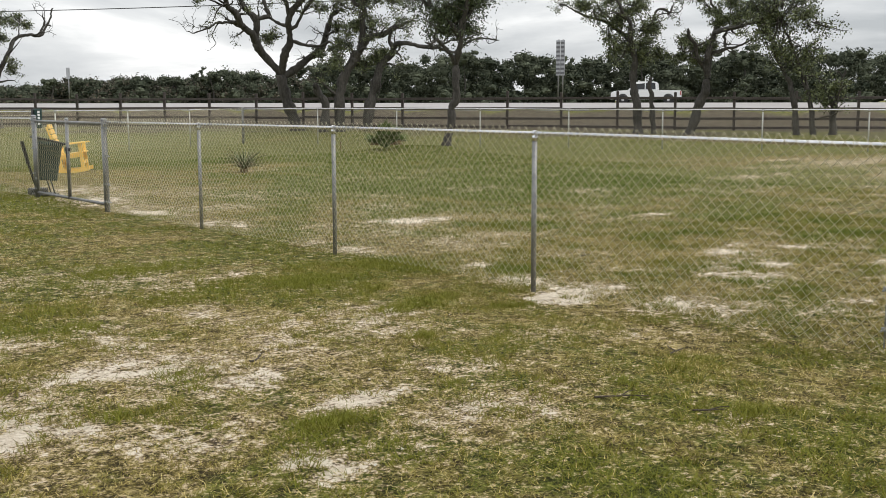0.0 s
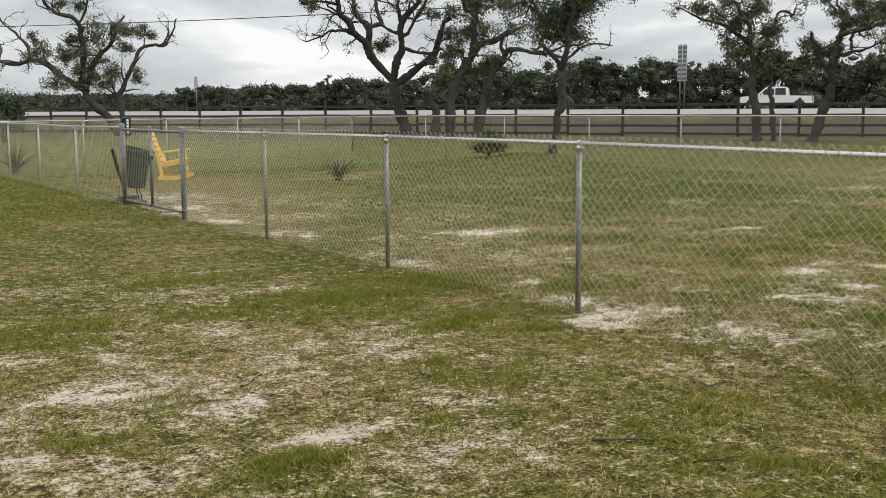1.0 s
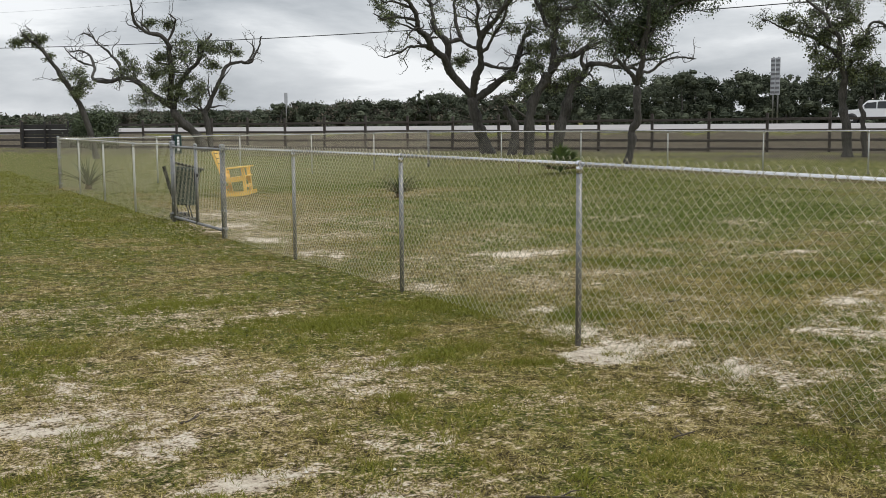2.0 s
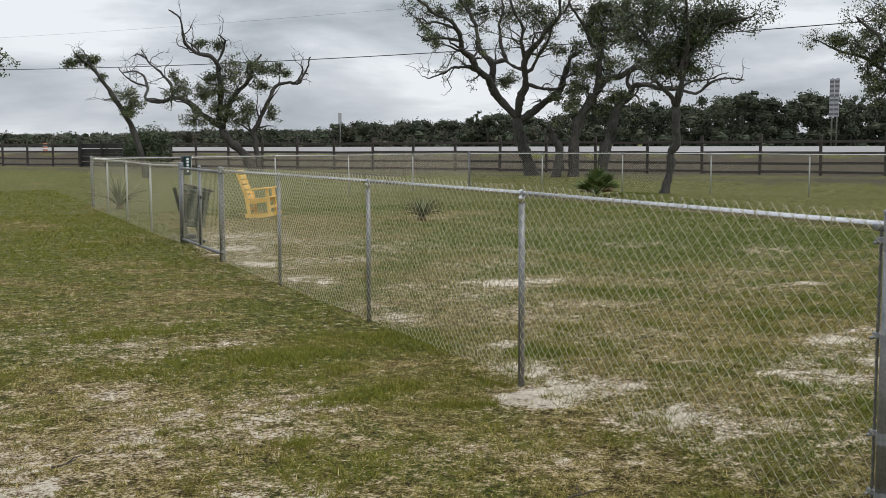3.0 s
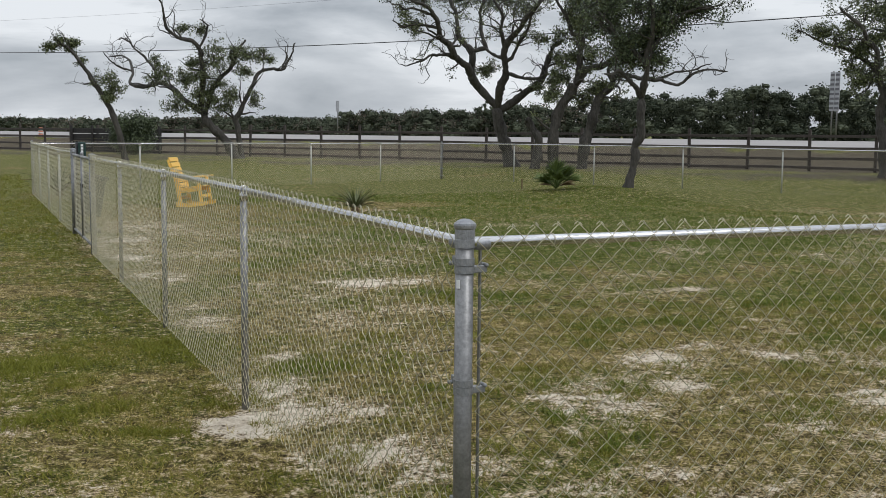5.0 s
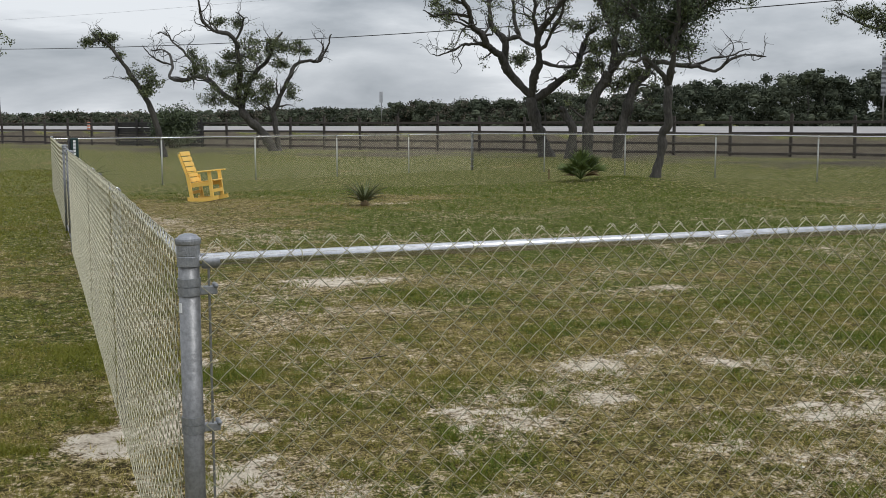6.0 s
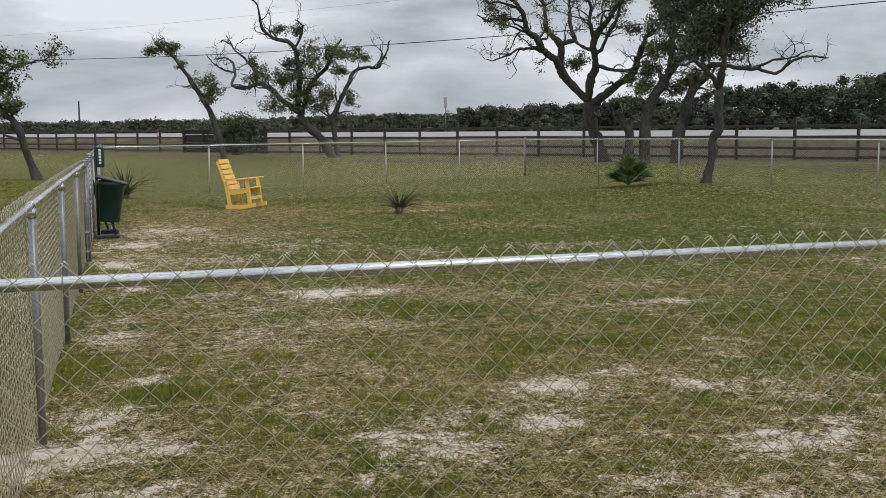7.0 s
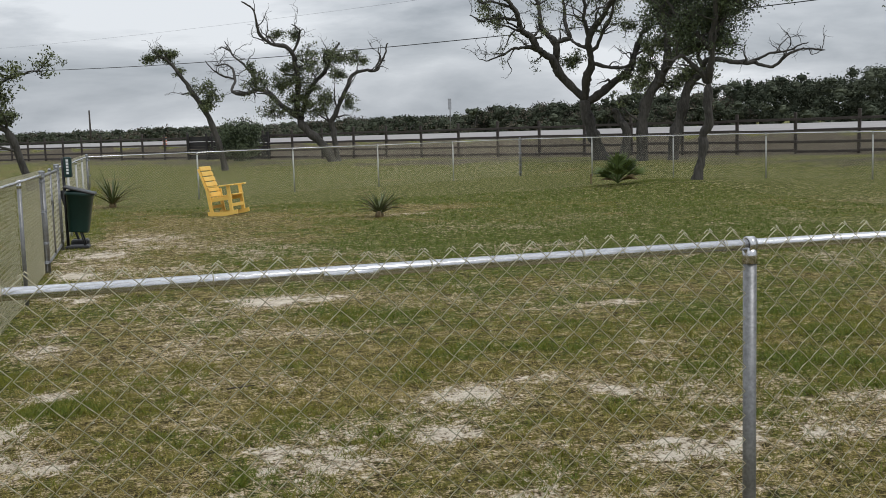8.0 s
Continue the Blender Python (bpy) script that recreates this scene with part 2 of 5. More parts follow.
SAND += [(-2.85, 1.30, 0.30, 0.13, 0.95), (-3.52, 0.62, 0.13, 0.25, 0.85), (-2.4, 2.4, 0.9, 0.45, 0.30), (-3.5, 2.4, 0.9, 0.4, 0.32), (-2.0, 1.45, 0.4, 0.25, 0.34),
         (-1.2, 1.8, 0.25, 0.10, 0.42), (-3.4, 1.9, 0.6, 0.25, 0.46), (-2.35, 0.52, 0.14, 0.1, 0.75), (-3.85, 1.4, 0.7, 0.35, 0.48), (-4.35, 1.8, 0.5, 0.4, 0.48), (-2.6, 0.7, 0.8, 0.3, 0.36), (-1.72, -0.14, 0.14, 0.1, 0.7)]
LUSH = [(-3.2, 1.12, 0.35, 0.07), (-3.9, 1.78, 0.3, 0.06), (-1.5, -0.1, 0.2, 0.15), (-1.1, 0.55, 0.3, 0.25), (-0.58, 1.8, 0.22, 0.2), (-2.0, 5.9, 0.6, 0.3), (-0.5, 4.9, 0.5, 0.5), (-0.85, 0.7, 0.25, 0.2),
        (-3.2, 1.02, 0.25, 0.08), (-1.4, 1.85, 0.2, 0.1), (-0.6, 3.2, 0.4, 0.3), (-1.7, 2.2, 0.12, 0.1), (-1.3, 4.5, 0.35, 0.25), (-0.9, 3.9, 0.2, 0.15), (-1.25, 3.0, 0.25, 0.15), (-0.67, 2.6, 0.25, 0.15), (0.7, 3.8, 0.4, 0.35), (2.1, 3.3, 0.5, 0.3), (1.43, 1.43, 0.13, 0.06), (2.9, 6.3, 0.7, 0.4)]


def bare(x, y):
    k = np.zeros_like(x)
    wob = fbm(x, y, 0.42, 31, 5) - 0.5
    for sx, sy, rx, ry, s in SAND:
        d2 = ((x - sx) / rx) ** 2 + ((y - sy) / ry) ** 2
        k = np.maximum(k, s * np.exp(-0.9 * d2))
    field = fbm(x, y, 1.5, 47, 4)
    worn = (0.20 * smooth_step(5.0, 1.5, y + 0.25 * x) * smooth_step(0.5, -1.0, x) + 0.26) * smooth_step(17, 12, y)
    yard = smooth_step(30, 27, x * ACROSS.x + y * ACROSS.y)
    k = k + yard * worn * smooth_step(0.46, 0.70, field - 0.06 * smooth_step(-2.6, -1.6, x) * smooth_step(0.2, -0.3, x))
    fleck = fbm(x, y, 0.13, 83, 3) - 0.5
    return np.clip(k + (2.5 * wob + 2.3 * fleck) * np.minimum(k, 0.8), 0, 1.15)


def belt_of(x, y):
    """The lush belt across the middle of the yard."""
    return smooth_step(0.4, 2.5, x) * np.exp(-(((x - 8.0) / 5.8) ** 2 + ((y - 11.8) / 4.3) ** 2))


def green(x, y):
    inside = smooth_step(0.2, 0.7, x)
    worn = inside * smooth_step(10.5, 8.0, y)
    g = fbm(x, y, 2.4, 63, 4)
    g = g * (1 - 0.55 * worn) + 0.49 * 0.55 * worn + 0.75 * (fbm(x, y, 0.55, 71, 4) - 0.5)
    # the greener strip of lawn outside the fence
    outer = (1 - inside) * (0.10 * smooth_step(4.0, 9.0, y) + 0.36 * smooth_step(10.8, 13.0, y) + 0.26 * smooth_step(-4.2, -2.4, x) * smooth_step(2.2, 3.6, y) * smooth_step(9.0, 6.5, y) + 0.30 * smooth_step(-2.6, -1.5, x) * smooth_step(1.0, 1.7, y) * smooth_step(3.6, 2.4, y))
    dry = 0.60 * inside * np.exp(-(((x - 3) / 3.8) ** 2 + ((y - 16.5) / 3.0) ** 2)) + 0.25 * np.exp(-(((x + 1.8) / 1.3) ** 2 + ((y - 10.5) / 1.6) ** 2)) + 0.25 * np.exp(-(((x + 1.1) / 1.0) ** 2 + ((y - 0.1) / 0.8) ** 2))
    far = 0.75 * inside * smooth_step(19, 23, y + 0.25 * x)
    spots = np.zeros_like(x)
    for sx, sy, rx, ry in LUSH:
        spots = np.maximum(spots, np.exp(-(((x - sx) / rx) ** 2 + ((y - sy) / ry) ** 2)))
    return np.clip((g - 0.36) * 2.0 + 1.2 * belt_of(x, y) + outer - dry + far + (0.5 - 0.28 * inside) * spots, 0, 1)


def litter_and_shade(x, y):
    """Fallen leaves, and painted shade, under the oaks between the yard and the rail fence."""
    a = x * ACROSS.x + y * ACROSS.y
    n = fbm(x, y, 3.5, 91, 3)
    bank = smooth_step(37.5, 40.0, a) * smooth_step(45.6, 44.6, a) * (0.62 + 0.5 * n)
    return np.maximum(bank, smooth_step(29.5, 32.5, a) * smooth_step(40, 37, a) * (0.18 + 0.62 * n))


def add_float(me, name, values):
    at = me.attributes.new(name, "FLOAT", "POINT")
    at.data.foreach_set("value", np.ascontiguousarray(values, dtype=np.float32))


# ground material: sand, straw and green by the plan, broken up by fine grain
GROUND = bpy.data.materials.new("patchy_lawn_on_sand")
GROUND.use_nodes = True
gt = GROUND.node_tree
gb = gt.nodes["Principled BSDF"]
gb.inputs["Roughness"].default_value = 0.95
gb.inputs["Specular IOR Level"].default_value = 0.15
gco = gt.nodes.new("ShaderNodeTexCoord")


def gnoise(scale, detail=4.0, rough=0.65):
    nd = node(gt, "ShaderNodeTexNoise", Scale=scale, Detail=detail, Roughness=rough)
    gt.links.new(gco.outputs["Object"], nd.inputs["Vector"])
    return nd.outputs["Fac"]


def gmath(op, a, b, c=None):
    nd = gt.nodes.new("ShaderNodeMath")
    nd.operation = op
    for i, v in enumerate((a, b, c)):
        if v is None:
            continue
        if isinstance(v, (int, float)):
            nd.inputs[i].default_value = v
        else:
            gt.links.new(v, nd.inputs[i])
    return nd.outputs[0]


def gmix(fac, a, b):
    nd = gt.nodes.new("ShaderNodeMixRGB")
    for i, v in enumerate((fac, a, b)):
        gt.links.new(v, nd.inputs[i])
    return nd.outputs[0]


def gattr(name):
    nd = gt.nodes.new("ShaderNodeAttribute")
    nd.attribute_name = name
    return nd.outputs["Fac"]


fine, mid, blotch, grit = gnoise(55, 5, 0.75), gnoise(9, 5, 0.7), gnoise(0.8, 4), gnoise(24, 3, 0.6)
# dark ends of straw and leafy: shade between tufts painted into the grain
straw = ramp(gt, gmath("MULTIPLY_ADD", fine, 0.6, gmath("MULTIPLY", mid, 0.4)), [(0.43, (0.034, 0.025, 0.009)), (0.50, (0.150, 0.116, 0.034)), (0.57, (0.43, 0.345, 0.135))])
leafy = ramp(gt, gmath("MULTIPLY_ADD", fine, 0.6, gmath("MULTIPLY", mid, 0.4)), [(0.43, (0.024, 0.029, 0.005)), (0.51, (0.100, 0.114, 0.015)), (0.60, (0.22, 0.232, 0.040))])
clumps = gnoise(4.2, 3, 0.55)
sandy = ramp(gt, gmath("MULTIPLY_ADD", fine, 0.5, gmath("MULTIPLY", mid, 0.5)), [(0.36, (0.33, 0.265, 0.19)), (0.47, (0.67, 0.57, 0.435)), (0.58, (0.85, 0.77, 0.645))])
duff = ramp(gt, gmath("MULTIPLY_ADD", fine, 0.7, gmath("MULTIPLY", mid, 0.3)), [(0.42, (0.070, 0.048, 0.028)), (0.49, (0.31, 0.224, 0.122)), (0.55, (0.68, 0.55, 0.355))])
gfac = ramp(gt, gmath("ADD", gmath("MULTIPLY_ADD", clumps, 2.0, gattr("green")), gmath("MULTIPLY_ADD", fine, 0.8, gmath("MULTIPLY_ADD", mid, 0.8, -1.68))), [(0.2, (0, 0, 0)), (0.7, (1, 1, 1))])
worn = gmath("ADD", gmath("MULTIPLY_ADD", mid, 1.5, gattr("bare")), gmath("ADD", gmath("MULTIPLY", grit, 1.8), gmath("MULTIPLY_ADD", fine, 1.4, -2.34)))
dfac = ramp(gt, worn, [(0.12, (0, 0, 0)), (0.46, (1, 1, 1))])
sfac = ramp(gt, worn, [(0.46, (0, 0, 0)), (0.74, (1, 1, 1))])
# dead leaves, darkened further by the oaks' shade put into this colour
litter = ramp(gt, mid, [(0.35, (0.040, 0.033, 0.021)), (0.6, (0.135, 0.112, 0.078))])
lfac = ramp(gt, gmath("ADD", gattr("litter"), gmath("MULTIPLY_ADD", blotch, 0.8, -0.4)), [(0.35, (0, 0, 0)), (0.65, (1, 1, 1))])
gt.links.new(gmix(lfac, gmix(sfac, gmix(dfac, gmix(gfac, straw, leafy), duff), sandy), litter), gb.inputs["Base Color"])
gbump = node(gt, "ShaderNodeBump", Strength=0.9, Distance=0.03)
gt.links.new(gmath("ADD", fine, gmath("MULTIPLY", mid, 0.8)), gbump.inputs["Height"])
gt.links.new(gbump.outputs[0], gb.inputs["Normal"])

BLADE = bpy.data.materials.new("grass_blade")
BLADE.use_nodes = True
bt = BLADE.node_tree
bb = bt.nodes["Principled BSDF"]
bb.inputs["Roughness"].default_value = 0.7
bb.inputs["Specular IOR Level"].default_value = 0.25
battr = bt.nodes.new("ShaderNodeAttribute")
battr.attribute_name = "green"
bt.links.new(ramp(bt, battr.outputs["Fac"], [(0.0, (0.62, 0.51, 0.225)), (0.22, (0.38, 0.298, 0.085)), (0.31, (0.148, 0.110, 0.034)), (0.42, (0.205, 0.178, 0.028)), (0.78, (0.182, 0.186, 0.020)), (1.0, (0.108, 0.152, 0.018))]), bb.inputs["Base Color"])

# ---- ground ----


def spread(lo, hi, step, out_lo, out_hi, count):
    inner = np.arange(lo, hi, step)
    k = (np.arange(1, count + 1) / count) ** 3
    return np.concatenate([(lo - k * (lo - out_lo))[::-1], inner, hi + k * (out_hi - hi)])


gx = spread(-9, 12, 0.11, -900, 1000, 90)
gy = spread(-3, 22, 0.11, -600, 1200, 100)
GX, GY = np.meshgrid(gx, gy, indexing="ij")
gv = np.stack([GX, GY, ground_z(GX, GY)], -1).reshape(-1, 3)
ni, nj = len(gx), len(gy)
ii, jj = np.meshgrid(np.arange(ni - 1), np.arange(nj - 1), indexing="ij")
gf = np.stack([ii * nj + jj, (ii + 1) * nj + jj, (ii + 1) * nj + jj + 1, ii * nj + jj + 1], -1).reshape(-1, 4)
ground_mesh = fast_mesh("ground", gv, gf, GROUND, True)
add_float(ground_mesh, "bare", bare(GX, GY).ravel())
add_float(ground_mesh, "green", green(GX, GY).ravel())
add_float(ground_mesh, "litter", litter_and_shade(GX, GY).ravel())
ground = tagged(new("ground", ground_mesh), "patchy dry lawn with bare white sand spots", "ground", kind="structure")


def gz(x, y):
    return float(ground_z(np.array([x]), np.array([y]))[0])


# road: a long pale strip on the bank
def strip(name, a0, z0, a1, z1, s0, s1, mat, label, steps=40):
    verts, faces = [], []
    for k in range(steps + 1):
        s = s0 + (s1 - s0) * k / steps
        for a, z in ((a0, z0), (a0, z0 - 0.3), (a1, z1), (a1, z1 - 0.3)):
            verts.append(road_point(a, s, z))
    for k in range(steps):
        b = 4 * k
        faces += [(b, b + 4, b + 6, b + 2), (b + 1, b + 5, b + 4, b), (b + 2, b + 6, b + 7, b + 3)]
    return tagged(new(name, mesh_of(name, verts, faces, mat)), label, name, kind="structure")


strip("road", 45.2, 1.10, 55.8, 1.345, -300, 500, ASPHALT, "pale worn asphalt road on a low bank")
strip("road_far", 80.5, 1.10, 92.5, 1.12, -300, 500, ASPHALT, "far lane of the pale asphalt highway")

# ---- chain-link fences ----
BAY = 2.8          # the length for which the woven panel is built
TOP = 1.205        # height of the top rail's axis


def woven_panel(width=BAY, sides=4, seed=1, r=0.0017, deep=0.0):
    """One bay of chain-link fabric: zig-zag wires hooked into one another, knuckled at the top, none quite true.
    deep: how far each wire bows to the front on its way right and to the back on its way left."""
    half_w, half_h = 0.0388, 0.0376
    n = round(width / half_w)
    h = Heap()
    rng = random.Random(seed)
    levels = 33
    for i in range(n):
        up, slack = rng.uniform(-0.005, 0.005), rng.uniform(0.8, 1.3)
        pts = []
        for k in range(levels + 1):
            side = (k + i) % 2
            x = (i + side) * width / n + rng.uniform(-0.0016, 0.0016)
            if deep:
                if pts:
                    pts.append(((pts[-1][0] + x) / 2, deep * slack * (1 if side else -1), 0.012 + (k - 0.5) * half_h + up))
                pts.append((x, 0.0008 * (1 if k % 2 else -1), 0.012 + k * half_h + up))
            else:
                pts.append((x, (0.0034 if side else -0.0034) * slack * (1 if k % 2 else -1), 0.012 + k * half_h + up))
        side = (levels + i) % 2
        top = pts[-1]
        # the knuckle: the wire end bends over at the peak
        back = -1 if side else 1
        pts.append((top[0] + back * 0.004, top[1] + 0.006, top[2] + 0.006))
        pts.append((top[0] + back * 0.014, top[1] + 0.008, top[2] - 0.004))
        v, f = tube(pts, r, sides, (0, 1, 0))
        h.add(v, f)
    return h.mesh("woven_mesh", WIRE, sides > 4)


PANEL = woven_panel(sides=5, deep=0.0038)
PANEL_FAR = woven_panel(sides=3, seed=2, r=0.0011)
GATE_PANEL = woven_panel(1.2, 3)
RAIL = lathe("rail", [(0.0172, 0.0), (0.0172, 1.0)], RAIL_ZINC, 14, "x")
LINE_POST = lathe("line_post", [(0.0205, -0.12), (0.0205, 1.185)], STEEL, 16)
PALE_POST = lathe("line_post", [(0.0205, -0.12), (0.0205, 1.185)], LIT_STEEL, 12)
END_POST = lathe("end_post", [(0.028, -0.12), (0.028, 1.25)], STEEL, 20)
DOME = lathe("dome_cap", [(0.0295, 1.190), (0.0308, 1.190), (0.0308, 1.215), (0.0300, 1.217), (0.0308, 1.219), (0.0308, 1.246), (0.0335, 1.250), (0.0345, 1.258), (0.0335, 1.264), (0.031, 1.265), (0.022, 1.273), (0.010, 1.277), (0.001, 1.278)], FITTING, 28, "z", False)
BAND = lathe("tension_band", [(0.0285, -0.011), (0.0308, -0.011), (0.0308, 0.011), (0.0285, 0.011)], FITTING, 24, "z", False)


def eye_cap():
    """The loop top that seats on a line post and holds the rail."""
    bm = bmesh.new()
    bmesh.ops.create_cone(bm, cap_ends=True, segments=16, radius1=0.0235, radius2=0.0215, depth=0.05, matrix=pose(0, 0, 1.172))
    for k in range(20):
        a0, a1 = 2 * math.pi * k / 20, 2 * math.pi * (k + 1) / 20
        ring = []
        for a in (a0, a1):
            for rr, xx in ((0.0178, -0.012), (0.0255, -0.012), (0.0255, 0.012), (0.0178, 0.012)):
                ring.append(bm.verts.new((xx, rr * math.cos(a), TOP + rr * math.sin(a))))
        for q in range(4):
            bm.faces.new((ring[q], ring[(q + 1) % 4], ring[4 + (q + 1) % 4], ring[4 + q]))
    bmesh.ops.remove_doubles(bm, verts=bm.verts, dist=0.0001)
    return done("eye_cap", bm, RAIL_ZINC, True)


EYE = eye_cap()
TENSION_BAR = box("tension_bar", (0.005, 0.013, 1.18), STEEL, 0.0, pose(0, 0, 0.62))
BOLT_ARM = box("band_arm", (0.045, 0.020, 0.022), FITTING, 0.002, pose(0.05, 0, 0))
BOLT_HEAD = lathe("bolt", [(0.007, -0.020), (0.007, 0.016), (0.004, 0.020)], FITTING, 8)
RAIL_CUP = lathe("rail_end_cup", [(0.0175, 0.034), (0.0195, 0.038), (0.0195, 0.078), (0.0178, 0.080)], FITTING, 14, "x")


def tie_mesh():
    pts = [(0.004 * math.sin(a / 2), 0.0205 * math.cos(a), TOP + 0.0205 * math.sin(a)) for a in np.linspace(0, 2 * math.pi * 1.15, 16)]
    h = Heap()
    h.add(*tube(pts, 0.0014, 4))
    return h.mesh("wire_tie", WIRE)


TIE = tie_mesh()


def fence_z(x, y):
    """The level on which a post is set: the near corner stands a little proud of the lawn."""
    return gz(x, y) + max(0.0, 0.034 - 0.0055 * max(x, 0.0)) * float(smooth_step(12.0, 4.0, y))


def end_post(parent, x, y, ways, label="", bands=(0.13, 0.37, 0.76, 1.135)):
    """A thick terminal post with cap, bands and tension bars towards each way (degrees)."""
    p = part("terminal_post", END_POST, parent, label, parent.matrix_world.inverted() @ pose(x, y, fence_z(x, y)))
    part("cap", DOME, p)
    for w in ways:
        turn = pose(0, 0, 0, 0, 0, w)
        part("tension_bar", TENSION_BAR, p, "", turn @ pose(0.052, 0, 0))
        part("rail_cup", RAIL_CUP, p, "", turn @ pose(0, 0, TOP - 0.005))
        for z in bands:
            part("band", BAND, p, "", pose(0, 0, z + (0.012 if w == ways[0] else -0.012)))
            part("band_arm", BOLT_ARM, p, "", turn @ pose(0, 0, z + (0.012 if w == ways[0] else -0.012)))
            part("bolt", BOLT_HEAD, p, "", turn @ pose(0.068, 0, z, 90, 0, 0))
    return p


def fence_run(name, label, stations, posts, far=False, side=-1):
    """A run of chain-link fence through stations; posts says which of them carry a line post of this run."""
    run = thing(name, pose(stations[0][0], stations[0][1], 0), label, "chain-link fence", "chain-link fences round the yard")
    inv = run.matrix_world.inverted()
    rng = random.Random(len(stations))
    for i, (x, y) in enumerate(stations):
        if posts[i]:
            a = stations[min(i + 1, len(stations) - 1)]
            b = stations[max(i - 1, 0)]
            yaw = math.degrees(math.atan2(a[1] - b[1], a[0] - b[0]))
            p = part("line_post", PALE_POST if far else LINE_POST, run, "", inv @ pose(x, y, fence_z(x, y), rng.uniform(-0.4, 0.4), rng.uniform(-0.4, 0.4), yaw))
            part("eye_cap", EYE, p)
    for (x0, y0), (x1, y1) in zip(stations, stations[1:]):
        length, yaw = math.hypot(x1 - x0, y1 - y0), math.degrees(math.atan2(y1 - y0, x1 - x0))
        z0, z1 = fence_z(x0, y0), fence_z(x1, y1)
        tilt = -math.degrees(math.atan2(z1 - z0, length))
        m = inv @ pose(x0, y0, z0, 0, tilt, yaw)
        part("top_rail", RAIL, run, "", m @ Matrix.Translation((0, 0, TOP)) @ Matrix.Diagonal((length, 1, 1, 1)))
        part("mesh_panel", PANEL_FAR if far or x0 > 8 else PANEL, run, "", m @ Matrix.Translation((0.03, side * 0.0275, 0)) @ Matrix.Diagonal(((length - 0.06) / BAY, 1, 1, 1)))
        if not far:
            k = 0.3
            while k < length:
                part("wire_tie", TIE, run, "", m @ Matrix.Translation((k, 0, 0)))
                k += rng.uniform(0.45, 0.62)
    return run


def run_of(p, q, count):
    return [(p[0] + (q[0] - p[0]) * k / count, p[1] + (q[1] - p[1]) * k / count) for k in range(count + 1)]


CORNER, NORTH_WEST, NORTH_EAST = (0.0, 0.0), (-0.10, 24.45), (13.2, 30.55)
SOUTH_EAST = (30.6, 0.0)
gate_right, gate_left = (-0.02, 11.08), (-0.03, 13.70)
side_a = [CORNER, (0.0, 2.93), (-0.005, 5.66), (-0.01, 8.40), gate_right]
fence_a = fence_run("chain_link_fence", "galvanised chain-link fence along the lawn, with a gate", side_a, [0, 1, 1, 1, 0], side=1)
end_post(fence_a, *CORNER, (90, 0), "thick galvanised corner post with domed cap")
end_post(fence_a, *gate_right, (-90,), "thick galvanised gate post").scale = (1.3, 1.3, 0.99)
side_b = run_of(gate_left, NORTH_WEST, 4)
fence_b = fence_run("chain_link_fence", "galvanised chain-link fence beyond the gate", side_b, [0, 1, 1, 1, 0], True, 1)
end_post(fence_b, *gate_left, (90,), "thick galvanised gate post").scale = (1.3, 1.3, 0.99)
end_post(fence_b, *NORTH_WEST, (-90, 25))
fence_n = fence_run("chain_link_fence", "far galvanised chain-link fence closing the yard", run_of(NORTH_WEST, NORTH_EAST, 5), [0, 1, 1, 1, 1, 0], True)
end_post(fence_n, *NORTH_EAST, (205, -60))
fence_e = fence_run("chain_link_fence", "galvanised chain-link fence facing the oaks and road", run_of(NORTH_EAST, SOUTH_EAST, 12), [0] + [1] * 11 + [0], True)
end_post(fence_e, *SOUTH_EAST, (120, 180))
near = [CORNER, (2.92, 0.0), (5.84, 0.0)] + run_of((5.84, 0.0), SOUTH_EAST, 9)[1:]
SLEEVE = lathe("rail_sleeve", [(0.0175, 0), (0.0192, 0.002), (0.0192, 0.15), (0.0175, 0.152)], RAIL_ZINC, 14, "x")
sticker = box("sticker", (0.004, 0.012, 0.026), WHITE, 0.0, pose(-0.0283, 0, 1.10))
part("sticker", sticker, fence_a, "small white paper sticker", pose(0, 0, 0, 0, 0, 25))
fence_s = fence_run("chain_link_fence", "near galvanised chain-link fence with knuckled top", near, [0] + [1] * 10 + [0])

for x in (1.62, 7.9, 14.1):
    part("rail_sleeve", SLEEVE, fence_s, "", fence_s.matrix_world.inverted() @ pose(x, 0, fence_z(x, 0) + TOP))

# ---- double gate ----


